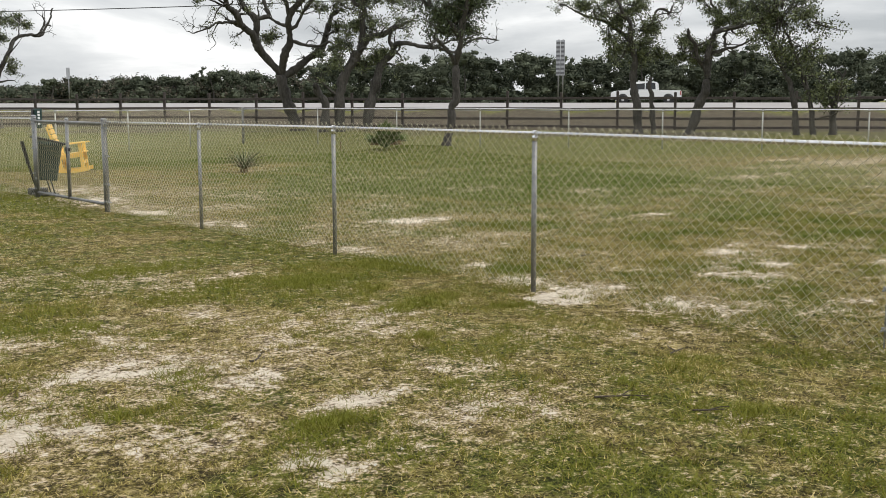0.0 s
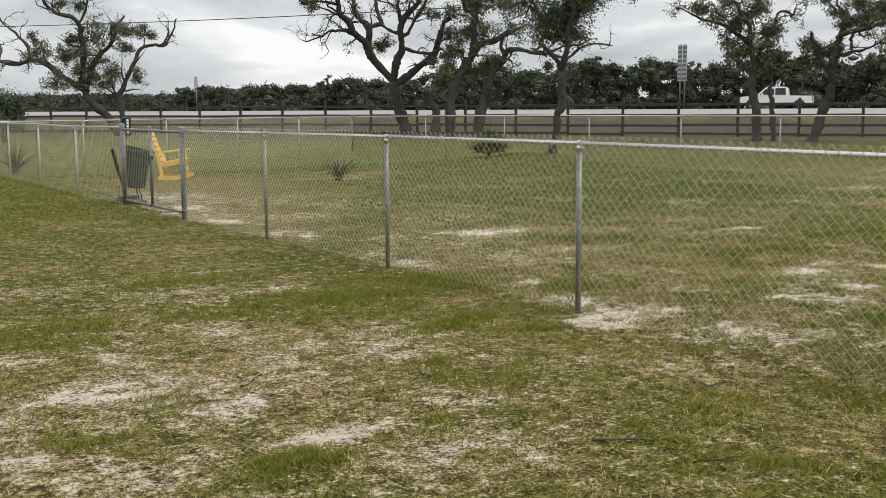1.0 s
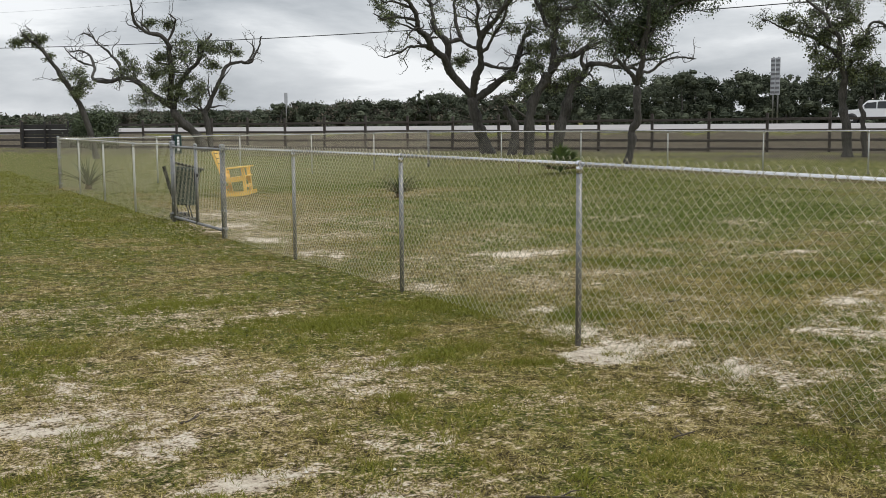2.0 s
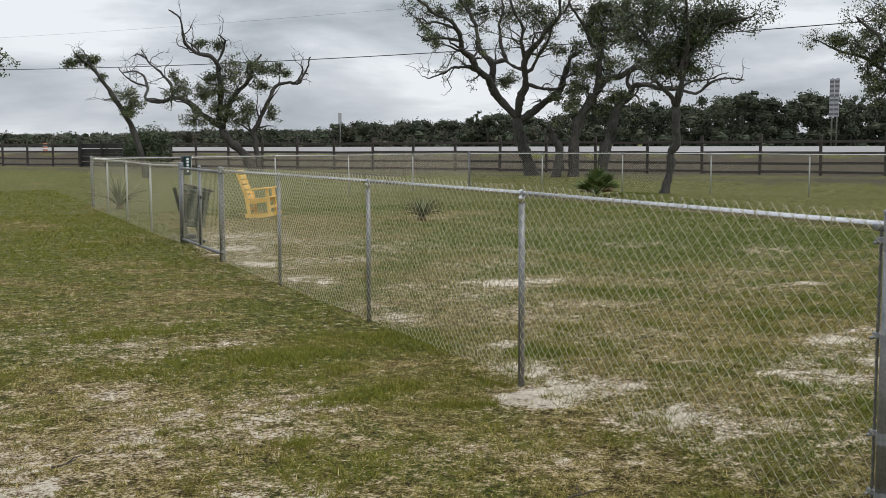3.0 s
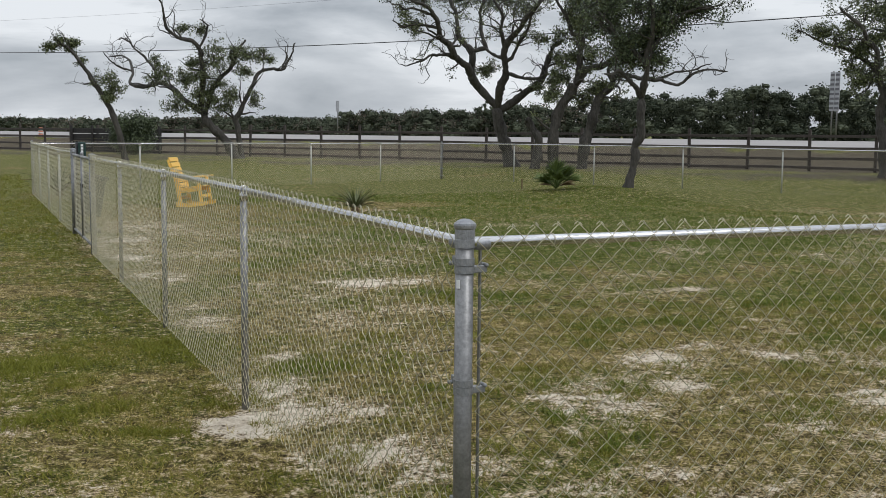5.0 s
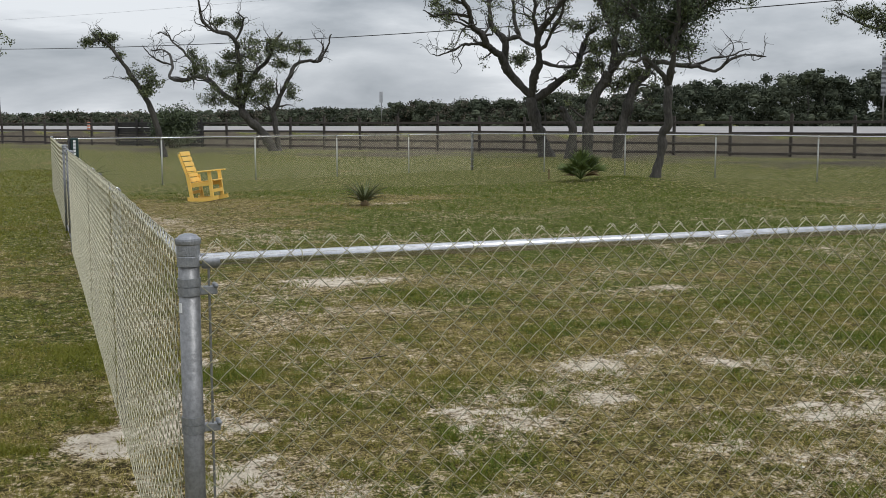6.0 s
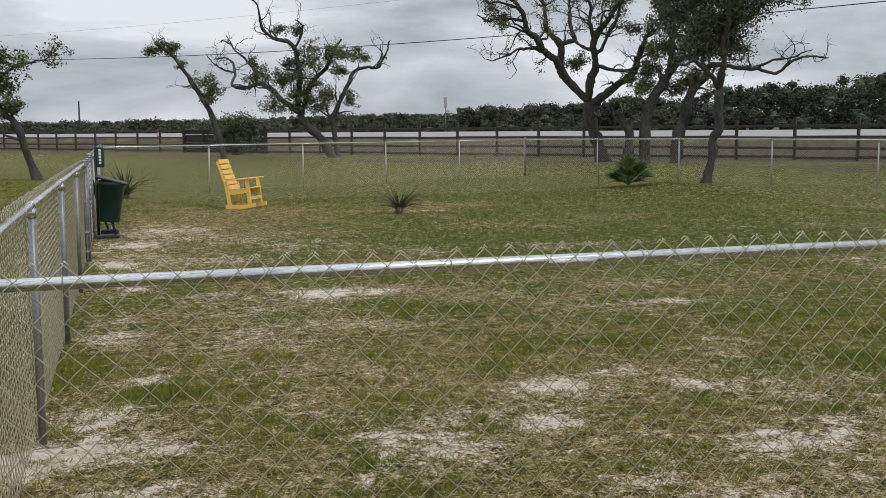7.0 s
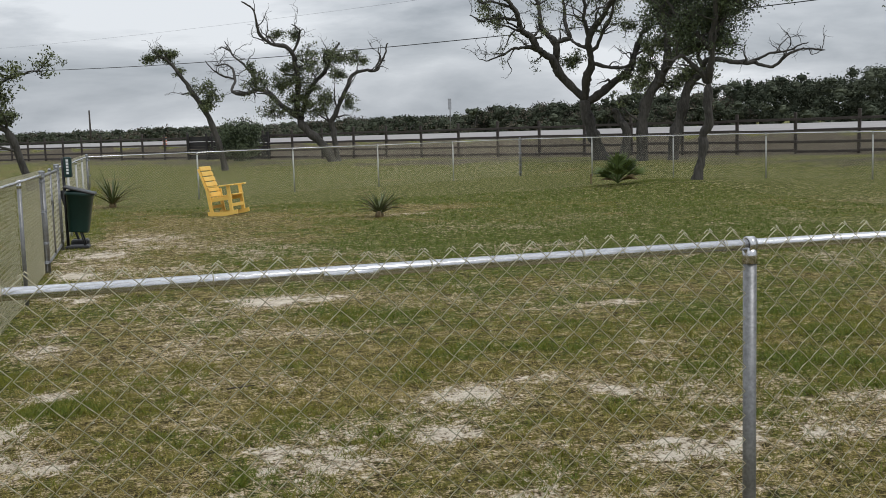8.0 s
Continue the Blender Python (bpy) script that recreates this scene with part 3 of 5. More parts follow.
def gate():
    g = thing("double_gate", pose(*gate_right, 0), "closed galvanised double walk gate in the chain-link fence", "gate")
    frame_r, inv = 0.0205, g.matrix_world.inverted()
    (x0, y0), (x1, y1) = gate_right, gate_left
    yaw = math.degrees(math.atan2(y1 - y0, x1 - x0))
    length = math.hypot(x1 - x0, y1 - y0)
    leaf = length / 2 - 0.065
    bar = lathe("gate_bar", [(frame_r, 0), (frame_r, 1)], STEEL, 14, "x")
    up = lathe("gate_upright", [(frame_r, 0.06), (frame_r, 1.21)], STEEL, 14)
    cap = lathe("gate_cap", [(0.023, 1.205), (0.023, 1.22), (0.016, 1.232), (0.003, 1.236)], FITTING, 14)
    hinge = lathe("gate_hinge", [(0.026, -0.03), (0.029, -0.03), (0.029, 0.03), (0.026, 0.03)], FITTING, 12)
    for start, end_x in ((0.05, 0.05 + leaf), (length - 0.05 - leaf, length - 0.05)):
        part("gate_leaf", bar, g, "", inv @ pose(x0, y0, gz(0, 12.4), 0, 0, yaw) @ Matrix.Translation((start, 0, 1.17)) @ Matrix.Diagonal((leaf, 1, 1, 1)))
        base = inv @ pose(x0, y0, gz(0, 12.4), 0, 0, yaw)
        part("bottom_bar", bar, g, "", base @ Matrix.Translation((start, 0, 0.08)) @ Matrix.Diagonal((leaf, 1, 1, 1)))
        for xx in (start, end_x):
            u = part("gate_upright", up, g, "", base @ Matrix.Translation((xx, 0, 0)))
            part("upright_cap", cap, u)
        fabric = part("gate_fabric", GATE_PANEL, g, "", base @ Matrix.Translation((start + 0.02, 0, 0.05)) @ Matrix.Diagonal(((leaf - 0.04) / 1.2, 1, 0.9, 1)))
        tagged(fabric, kind="stuff")
    base = inv @ pose(x0, y0, gz(0, 12.4), 0, 0, yaw)
    for xx in (0.03, length - 0.03):
        for z in (0.28, 1.02):
            part("hinge", hinge, g, "", base @ Matrix.Translation((xx, 0, z)))
    bm = bmesh.new()
    box_bm(bm, (0.16, 0.03, 0.05), pose(length / 2, 0, 0.78), 0.006)
    box_bm(bm, (0.03, 0.05, 0.16), pose(length / 2 + 0.01, 0, 0.74), 0.006)
    part("fork_latch", done("fork_latch", bm, BLACK), g, "dark fork latch", base)
    return g


gate()

# ---- dark wooden rail fence along the road ----


def wood_fence():
    f = thing("rail_fence", pose(*road_point(40, 0), 0), "dark brown weathered wooden rail fence along the bank", "wooden fence")
    inv = f.matrix_world.inverted()
    rng = random.Random(4)
    post = box("rail_post", (0.11, 0.11, 1.86), WOOD, 0.012, pose(0, 0, 0.75))
    plank = box("rail_plank", (2.42, 0.035, 0.105), WOOD, 0.006)
    yaw = math.degrees(math.atan2(ALONG.y, ALONG.x))
    for k in range(-16, 48):
        s = 11.1 + 2.42 * k
        p = road_point(40, s)
        z = gz(p.x, p.y) - 0.04
        part("post", post, f, "", inv @ pose(p.x, p.y, z, rng.uniform(-1, 1), rng.uniform(-1, 1), yaw) @ Matrix.Diagonal((1, 1, rng.uniform(0.97, 1.03), 1)))
        q = road_point(39.92, s + 1.21)
        for h in (0.17, 0.53, 0.95, 1.38):
            part("plank", plank, f, "", inv @ pose(q.x, q.y, z + h + rng.uniform(-0.02, 0.02), 0, rng.uniform(-0.4, 0.4), yaw))
    return f


wood_fence()


def slat_screen():
    """A dark boarded stretch against the rail fence."""
    f = thing("slat_screen", pose(*road_point(39.7, 47.9), 0), "black weathered board screen standing against the rail fence", "screen")
    inv = f.matrix_world.inverted()
    yaw = math.degrees(math.atan2(ALONG.y, ALONG.x))
    rng = random.Random(8)
    board = box("screen_board", (7.6, 0.03, 0.142), SCREEN, 0.004)
    stake = box("screen_stake", (0.11, 0.11, 1.75), SCREEN, 0.01, pose(0, 0, 0.7))
    p = road_point(39.7, 47.9)
    z = gz(p.x, p.y)
    for k in range(9):
        part("board", board, f, "", inv @ pose(p.x, p.y, z + 0.12 + 0.152 * k, 0, rng.uniform(-0.3, 0.3), yaw))
    for s in (-2.75, -1.4, 0, 1.4, 2.75):
        q = road_point(39.6, 47.9 + s * 1.36)
        part("stake", stake, f, "", inv @ pose(q.x, q.y, z, 0, 0, yaw))


slat_screen()

# ---- yard things ----


def rocking_chair():
    c = thing("rocking_chair", pose(2.80, 19.5, gz(2.8, 19.4), 0, -3.5, -30) @ Matrix.Scale(0.96, 4), "bright yellow slatted outdoor rocking chair on dry grass", "rocking chair")
    # +x is the front of the chair
    def rocker():
        bm = bmesh.new()
        n, rad = 12, 1.9
        rows = []
        for k in range(n + 1):
            a = -0.165 + 0.36 * k / n
            x, z = rad * math.sin(a) + 0.02, rad - rad * math.cos(a)
            rows.append([bm.verts.new(v) for v in ((x, -0.02, z), (x, 0.02, z), (x, 0.02, z + 0.085), (x, -0.02, z + 0.085))])
        for r0, r1 in zip(rows, rows[1:]):
            for q in range(4):
                bm.faces.new((r0[q], r0[(q + 1) % 4], r1[(q + 1) % 4], r1[q]))
        bm.faces.new(rows[0][::-1])
        bm.faces.new(rows[-1])
        return done("rocker", bm, YELLOW)

    rock = rocker()
    front = box("front_leg", (0.075, 0.04, 0.56), YELLOW, 0.004, pose(0, 0, 0.28))
    rear = box("rear_leg", (0.075, 0.04, 0.50), YELLOW, 0.004, pose(0, 0, 0.25))
    arm = box("arm", (0.60, 0.10, 0.03), YELLOW, 0.008)
    side = box("seat_side", (0.52, 0.03, 0.08), YELLOW, 0.004)
    slat = box("seat_slat", (0.085, 0.52, 0.024), YELLOW, 0.004)
    back = box("back_slat", (0.024, 0.50, 0.095), YELLOW, 0.004)
    stile = box("back_stile", (0.035, 0.05, 0.72), YELLOW, 0.004, pose(0, 0, 0.36))
    stretch = box("stretcher", (0.03, 0.54, 0.07), YELLOW, 0.004)
    for y in (-0.29, 0.29):
        part("rocker", rock, c, "", pose(0, y, 0))
        part("front_leg", front, c, "", pose(0.26, y, 0.07, 0, -3, 0))
        part("rear_leg", rear, c, "", pose(-0.20, y, 0.08, 0, -6, 0))
        part("arm", arm, c, "", pose(0.06, y * 1.05, 0.635, 0, -2, 0))
        part("seat_side", side, c, "", pose(0.02, y * 0.9, 0.36, 0, -4, 0))
        part("back_stile", stile, c, "", pose(-0.22, y * 0.86, 0.34, 0, -17, 0))
    for k in range(6):
        part("seat_slat", slat, c, "", pose(-0.19 + 0.094 * k, 0, 0.395 + 0.009 * k))
    lean = pose(-0.20, 0, 0.36, 0, -17, 0)
    for k in range(6):
        part("back_slat", back, c, "", lean @ pose(0.012, 0, 0.11 + 0.118 * k))
    part("stretcher", stretch, c, "", pose(0.27, 0, 0.22))
    part("stretcher", stretch, c, "", pose(-0.22, 0, 0.20))


rocking_chair()


def tapered_bin():
    bm = bmesh.new()
    rings = []
    for z, sx, sy in ((0.0, 0.17, 0.15), (0.02, 0.18, 0.16), (0.50, 0.235, 0.205), (0.505, 0.26, 0.23), (0.545, 0.262, 0.232), (0.555, 0.25, 0.22), (0.575, 0.15, 0.13)):
        ring = []
        for k in range(24):
            a = 2 * math.pi * k / 24
            ex = lambda c: math.copysign(abs(c) ** 0.55, c)
            ring.append(bm.verts.new((sx * ex(math.cos(a)), sy * ex(math.sin(a)), z)))
        rings.append(ring)
    for a, b in zip(rings, rings[1:]):
        for k in range(24):
            bm.faces.new((a[k], a[(k + 1) % 24], b[(k + 1) % 24], b[k]))
    bm.faces.new(rings[0][::-1])
    bm.faces.new(rings[-1])
    return done("bin", bm, GREENP, True)


def waste_station():
    s = thing("waste_station", pose(0.045, 13.95, gz(0.1, 13.95), 0, 0, -3), "dark green pet waste station with bag dispenser and bin", "waste station")
    part("pole", lathe("pole", [(0.022, 0), (0.022, 1.36)], BLACK, 12), s)
    b = part("bin", tapered_bin(), s, "dark green tapered plastic bin", pose(0.165, 0.0, 0.25, 0, 5, 0) @ Matrix.Diagonal((0.82, 0.88, 1.08, 1)))
    part("lid", box("lid", (0.56, 0.48, 0.03), BLACK, 0.012), b, "black lid", pose(0.0, 0.0, 0.575, 0, 8, 0))
    d = part("dispenser", box("dispenser", (0.11, 0.13, 0.30), GREENP, 0.012), s, "green bag dispenser box", pose(0.07, -0.01, 1.215))
    for k in range(5):
        part("print_bar", box("print_bar", (0.035, 0.004, 0.034), WHITE, 0.0), d, "white print", pose(0.0, -0.067, 0.10 - 0.046 * k))
    for x, y, tilt in ((0.20, -0.1, 14), (0.20, 0.1, 14)):
        part("brace", lathe("brace", [(0.012, 0), (0.012, 0.30)], BLACK, 8), s, "", pose(x + 0.06, y, 0.0, 0, -tilt, 0))
    part("foot", box("foot", (0.34, 0.30, 0.05), BLACK, 0.015), s, "", pose(0.14, 0, 0.025))


waste_station()


def scoop():
    s = thing("litter_scoop", pose(0.10, 14.3, gz(0.1, 14.3)), "black long-handled litter scoop leaning beside the waste station", "scoop")
    low, mid, high = (0.08, 0.02, 0.10), (-0.04, 0.0, 0.50), (-0.13, -0.02, 0.86)
    for name, pts, r, mat, label in (("handle", [low, mid, high], 0.020, BLACK, ""), ("grip", [mid, high], 0.030, BLACK, "worn dark grip")):
        h = Heap()
        h.add(*tube(pts, r, 8))
        part(name, h.mesh(name, mat, True), s, label)
    part("pan", box("pan", (0.26, 0.24, 0.11), BLACK, 0.02), s, "", pose(0.10, 0.02, 0.055))


scoop()


def spiky(name, x, y, label, category, count, length, seed, low, width=0.028, dead=0.12):
    """A rosette of stiff tapering blades."""
    t = thing(name, pose(x, y, gz(x, y)), label, category)
    rng = np.random.default_rng(seed)
    for k in range(count):
        yaw, up = rng.uniform(0, 2 * math.pi), rng.uniform(low, 1.35)
        ln = length * rng.uniform(0.65, 1.05)
        n = 5
        pts = []
        for i in range(n + 1):
            q = i / n
            e = up - 0.35 * q * q * (1.3 - up) - 0.1 * q
            r = ln * q
            pts.append((r * math.cos(e), r * math.sin(e) + 0.05))
        side = np.array([-math.sin(yaw), math.cos(yaw), 0])
        v, f = [], []
        for i, (r, z) in enumerate(pts):
            w = width * (1 - (i / n) ** 1.5) * (0.6 + 0.4 * min(1, 3 * i / n))
            c = np.array([r * math.cos(yaw), r * math.sin(yaw), z])
            v += [c - side * w + (0, 0, 0.006), c, c + side * w + (0, 0, 0.006)]
        for i in range(n):
            b = 3 * i
            f += [(b, b + 1, b + 4, b + 3), (b + 1, b + 2, b + 5, b + 4)]
        withered = rng.random() < dead or up < low + 0.1
        part("leaf_blade", fast_mesh("leaf_blade", np.array(v), np.array(f), DEADFROND if withered else FROND), t, "dry straw-coloured blade" if withered else "")
    stump = lathe("stem", [(0.07, -0.02), (0.09, 0.05), (0.05, 0.12)], DEADFROND, 8)
    part("stem", stump, t)


spiky("yucca", 5.45, 16.95, "spiky grey-green yucca in a sandy spot", "yucca", 95, 0.60, 3, 0.38, 0.022, 0.2)
spiky("yucca", 0.45, 23.8, "tall spiky yucca by the fence corner", "yucca", 60, 0.98, 5, 0.42, 0.026)


def palmetto(x, y):
    t = thing("palmetto", pose(x, y, gz(x, y)), "low green palmetto with folded fan leaves", "palm")
    rng = np.random.default_rng(12)
    for k in range(28):
        yaw, up = rng.uniform(0, 2 * math.pi), rng.uniform(0.1, 1.4)
        ln = rng.uniform(0.15, 0.42)
        tip = np.array([ln * math.cos(up) * math.cos(yaw), ln * math.cos(up) * math.sin(yaw), ln * math.sin(up) + 0.08])
        sv, sf = tube([(0, 0, 0.05), tip * 0.55 + (0, 0, 0.05), tip], [0.016, 0.012, 0.01], 5)
        part("stalk", fast_mesh("stalk", sv, sf, PALM, True), t)
        out = tip / np.linalg.norm(tip)
        side = np.cross(out, (0, 0, 1.0))
        side /= np.linalg.norm(side) + 1e-6
        nrm = np.cross(side, out)
        heap = Heap()
        for j in range(17):
            a = (j - 8) / 8 * 0.85
            way = out * math.cos(a) + side * math.sin(a) - np.array([0, 0, 0.22 * abs(a)])
            perp = -out * math.sin(a) + side * math.cos(a)
            l2 = rng.uniform(0.34, 0.52)
            fold = nrm * 0.02
            v = np.array([tip, tip + way * l2 * 0.5 - perp * 0.018, tip + way * l2 * 0.5 + fold, tip + way * l2 * 0.5 + perp * 0.018, tip + way * l2 - (0, 0, 0.05)])
            heap.add(v, [(0, 1, 2, 2), (0, 2, 3, 3), (1, 4, 2, 2), (2, 4, 3, 3)])
        f = np.concatenate(heap.f)[:, :3]
        withered = up < 0.3
        part("fan_leaf", fast_mesh("fan_leaf", np.concatenate(heap.v), f, DEADFROND if withered else PALM), t, "brown drooping dead fan" if withered else "")


palmetto(12.3, 21.1)

def survey_stake(x, y):
    bm = bmesh.new()
    box_bm(bm, (0.045, 0.03, 0.36), pose(0, 0, 0.10), 0.004)
    st = new("survey_stake", done("survey_stake", bm, DEADFROND))
    st.matrix_world = pose(x, y, gz(x, y), 2, -3, 30)
    tagged(st, "short pale wooden stake standing in the grass", "stake")


survey_stake(12.95, 24.2)

# ---- trees ----


def smooth_path(pts, per=6):
    """Catmull-Rom through the points."""
    p = np.asarray(pts, float)
    if len(p) < 3:
        return np.linspace(p[0], p[-1], per + 1)
    ext = np.vstack([2 * p[0] - p[1], p, 2 * p[-1] - p[-2]])
    out = []
    for i in range(1, len(ext) - 2):
        a, b, c, d = ext[i - 1:i + 3]
        for q in np.linspace(0, 1, per, endpoint=False):
            out.append(0.5 * (2 * b + (c - a) * q + (2 * a - 5 * b + 4 * c - d) * q * q + (3 * b - a - 3 * c + d) * q**3))
    out.append(p[-1])
    return np.array(out)


def leaf_quads(centres, size, rng, lift=0.0):
    """Small folded leaves at the given centres, each turned its own way."""
    n = len(centres)
    a = rng.normal(size=(n, 3))
    a /= np.linalg.norm(a, axis=1)[:, None]
    b = np.cross(a, rng.normal(size=(n, 3)))
    b /= np.linalg.norm(b, axis=1)[:, None] + 1e-9
    s = size * rng.uniform(0.6, 1.3, (n, 1))
    v = np.stack([centres - a * s, centres + b * s * 0.5, centres + a * s, centres - b * s * 0.5], 1).reshape(-1, 3)
    f = np.arange(4 * n).reshape(n, 4)
    return v, f


def crooked(start, way, length, steps, rng, bend=0.34, lift=0.06):
    pts = [np.asarray(start, float)]
    way = way / (np.linalg.norm(way) + 1e-9)
    for _ in range(steps):
        way = way + rng.normal(0, bend, 3) + np.array([0, 0, lift])
        way /= np.linalg.norm(way)
        pts.append(pts[-1] + way * length / steps)
    return np.array(pts), way


def tree(name, x, y, yaw, limbs, label, seed, leaves=7000, leaf=0.055, mat=LEAF, twig=1.0, bare_ends=(), clump=0.17, crowns=(), base_z=None, stout=0.84):
    """A live oak. limbs: (radius at start, radius at end, points as (sideways, up)); crowns: extra foliage masses (sideways, up, radius)."""
    z0 = gz(x, y) if base_z is None else base_z
    t = thing(name, pose(x, y, z0, 0, 0, yaw), label, "tree", "live oaks")
    rng = np.random.default_rng(seed)
    twigs, tips = Heap(), []

    def spray(path, r, leafy):
        """Fine crooked twigs along the outer part of a branch."""
        for k in range(rng.integers(3, 6)):
            i = rng.integers(len(path) // 3, len(path))
            p, w = crooked(path[i], rng.normal(0, 0.8, 3) + (path[-1] - path[0]) + (0, 0, 0.3), rng.uniform(0.25, 0.6), 4, rng, 0.45)
            twigs.add(*tube(p, np.linspace(max(0.007, r * 0.5), 0.004, 5), 4))
            if leafy:
                tips.extend([p[-1], p[3]])

    grown = []
    for li, (r0, r1, pts) in enumerate(limbs):
        r0, r1 = r0 * stout, r1 * stout
        rooted = pts[0][1] < 0.9
        depth = rng.normal(0, 0.22) if li else 0
        p3 = [np.array([u, 0 if rooted else depth * i + rng.normal(0, 0.05), w - z0]) for i, (u, w) in enumerate(pts)]
        if rooted:
            p3[0][2] = -0.15
        else:
            # a limb starts on the nearest point of the wood that already stands
            have = np.concatenate(grown)
            at = have[np.argmin(np.hypot(have[:, 0] - p3[0][0], have[:, 2] - p3[0][2]))]
            p3 = [at] + [q + (0, at[1], 0) for q in p3[1:]]
        path = smooth_path(p3, 7)
        q = np.linspace(0, 1, len(path))
        sway = np.stack([np.sin(q * rng.uniform(9, 16) + rng.uniform(0, 6)) for _ in range(3)], 1) * 0.05 * q[:, None]
        wig = np.cumsum(rng.normal(0, 0.014, path.shape), 0)
        path = path + wig - wig[0] + sway
        grown.append(path)
        rad = np.interp(q, [0, 1], [r0, r1]) * (1 + 0.10 * np.sin(q * 23 + seed) + rng.normal(0, 0.05, len(path)))
        rad[-1] *= 0.35
        if rooted:
            rad[0] *= 1.5
            rad[1] *= 1.2
        v, f = tube(path, rad, 10)
        v = v + rng.normal(0, 1, v.shape) * np.repeat(rad, 10)[:, None] * 0.06
        h = Heap()
        h.add(v, f)
        part("trunk" if rooted else "limb", h.mesh("limb", BARK, True), t)
        if rooted and len(limbs) > 1 and pts[-1][1] < 3.2:
            continue
        length = np.linalg.norm(np.diff(path, axis=0), axis=1).sum()
        leafy = li not in bare_ends
        for k in range(int(length * 1.9 * twig) + 1):
            at = rng.uniform(0.15, 1.0)
            i = min(int(at * (len(path) - 1)), len(path) - 2)
            along = path[i + 1] - path[i]
            along /= np.linalg.norm(along) + 1e-9
            branch, w = crooked(path[i], along * 0.7 + rng.normal(0, 0.7, 3) + (0, 0, 0.25), rng.uniform(0.6, 1.5) * (1.2 - 0.45 * at), 8, rng)
            rb = min(rad[i] * 0.5, 0.055)
            twigs.add(*tube(branch, np.linspace(rb, 0.008, 9), 6))
            full = leafy and rng.random() < 0.75
            spray(branch, 0.016, full)
            if full:
                tips.extend([branch[-1], branch[6]])
    loose = len(tips)
    for u, w, r in crowns:
        # each mass is a few ragged clumps with gaps between them
        mid = np.array([u, 0, w - z0])
        for _ in range(3 + int(5 * r)):
            sub = mid + rng.normal(0, 0.55 * r, 3) * (1.0, 0.9, 0.75)
            wide = r * rng.uniform(0.18, 0.5) * rng.uniform(0.6, 1.4, 3)
            for k in range(int(26 * r) + 5):
                c = sub + rng.normal(0, 1, 3) * wide
                tips.append(c)
                if k % 4 == 0:
                    twigs.add(*tube([mid * 0.75 + sub * 0.25, (sub + c) / 2 + rng.normal(0, 0.08, 3), c], [0.018, 0.012, 0.005], 4))
    if twigs.n:
        tagged(part("branchwork", twigs.mesh("branchwork", BARK, True), t), kind="stuff")
    if leaves and tips:
        tips = np.array(tips)
        weight = np.where(np.arange(len(tips)) < loose, 0.7, 1.0) * rng.uniform(0.1, 1.0, len(tips)) ** 1.5
        pick = tips[rng.choice(len(tips), leaves, p=weight / weight.sum())]
        c = pick + rng.normal(0, clump * 0.62, (leaves, 3)) * (1, 1, 0.7)
        v, f = leaf_quads(c, leaf, rng)
        part("crown", fast_mesh("crown", v, f, mat), t, "small dark green evergreen leaves in open clumps")
    return t


OAK = "gnarled live oak with dark bark"
limbs = [
    (0.313, 0.246, [(0.37, 0.39), (-0.01, 1.5), (-0.23, 2.6)]),
    (0.201, 0.045, [(-0.32, 2.56), (-1.07, 3.33), (-1.33, 3.88), (-1.73, 4.28), (-1.95, 4.44), (-2.1, 4.81), (-2.34, 5.1), (-2.43, 5.47), (-2.56, 5.84), (-2.87, 6.13), (-3.38, 6.35), (-3.71, 6.68), (-4.1, 7.08)]),
    (0.089, 0.022, [(-1.99, 4.44), (-2.5, 4.42), (-2.95, 4.28), (-3.5, 4.3)]),
    (0.056, 0.018, [(-2.95, 4.28), (-3.28, 4.13), (-3.84, 4.11)]),
    (0.067, 0.022, [(-2.43, 5.4), (-3.05, 5.48), (-3.61, 5.33), (-3.98, 5.49)]),
    (0.067, 0.022, [(-2.56, 5.84), (-3.16, 6.02), (-3.6, 5.99), (-4.04, 6.15)])]
limbs += [
    (0.157, 0.045, [(-1.29, 3.82), (-1.24, 4.15), (-1.22, 4.58), (-1.46, 4.8), (-1.73, 5.24), (-1.83, 5.79), (-1.99, 6.22), (-2.27, 6.66), (-2.56, 7.06), (-2.9, 7.7)]),
    (0.112, 0.034, [(-1.22, 4.67), (-0.73, 4.77), (-0.84, 5.23), (-0.95, 5.67), (-1.06, 6.1), (-0.89, 6.64), (-0.97, 7.29), (-1.2, 8.0)]),
    (0.201, 0.045, [(-0.23, 2.56), (-0.18, 3.26), (0.04, 3.8), (-0.05, 4.57), (0.25, 5.11), (0.58, 5.43), (0.91, 5.86), (1.23, 6.28), (1.34, 7.03), (1.5, 7.8)])]
limbs += [
    (0.089, 0.034, [(-0.05, 4.63), (-0.08, 5.33), (-0.01, 5.87), (-0.29, 6.41), (-0.56, 7.17), (-0.4, 8.0)]),
    (0.089, 0.034, [(0.04, 4.24), (0.36, 4.41), (0.69, 4.99), (0.95, 5.42), (1.24, 5.96), (1.6, 6.49), (1.77, 7.13)]),
    (0.201, 0.089, [(-0.07, 2.38), (0.48, 2.88), (1.24, 3.46), (1.57, 4.0), (1.68, 4.44), (1.89, 4.87), (2.26, 5.12)]),
    (0.089, 0.045, [(0.15, 3.8), (0.8, 3.69), (1.57, 3.79), (1.66, 3.96)]),
    (0.089, 0.045, [(-0.01, 4.35), (-0.51, 4.57), (-0.78, 4.75)])]
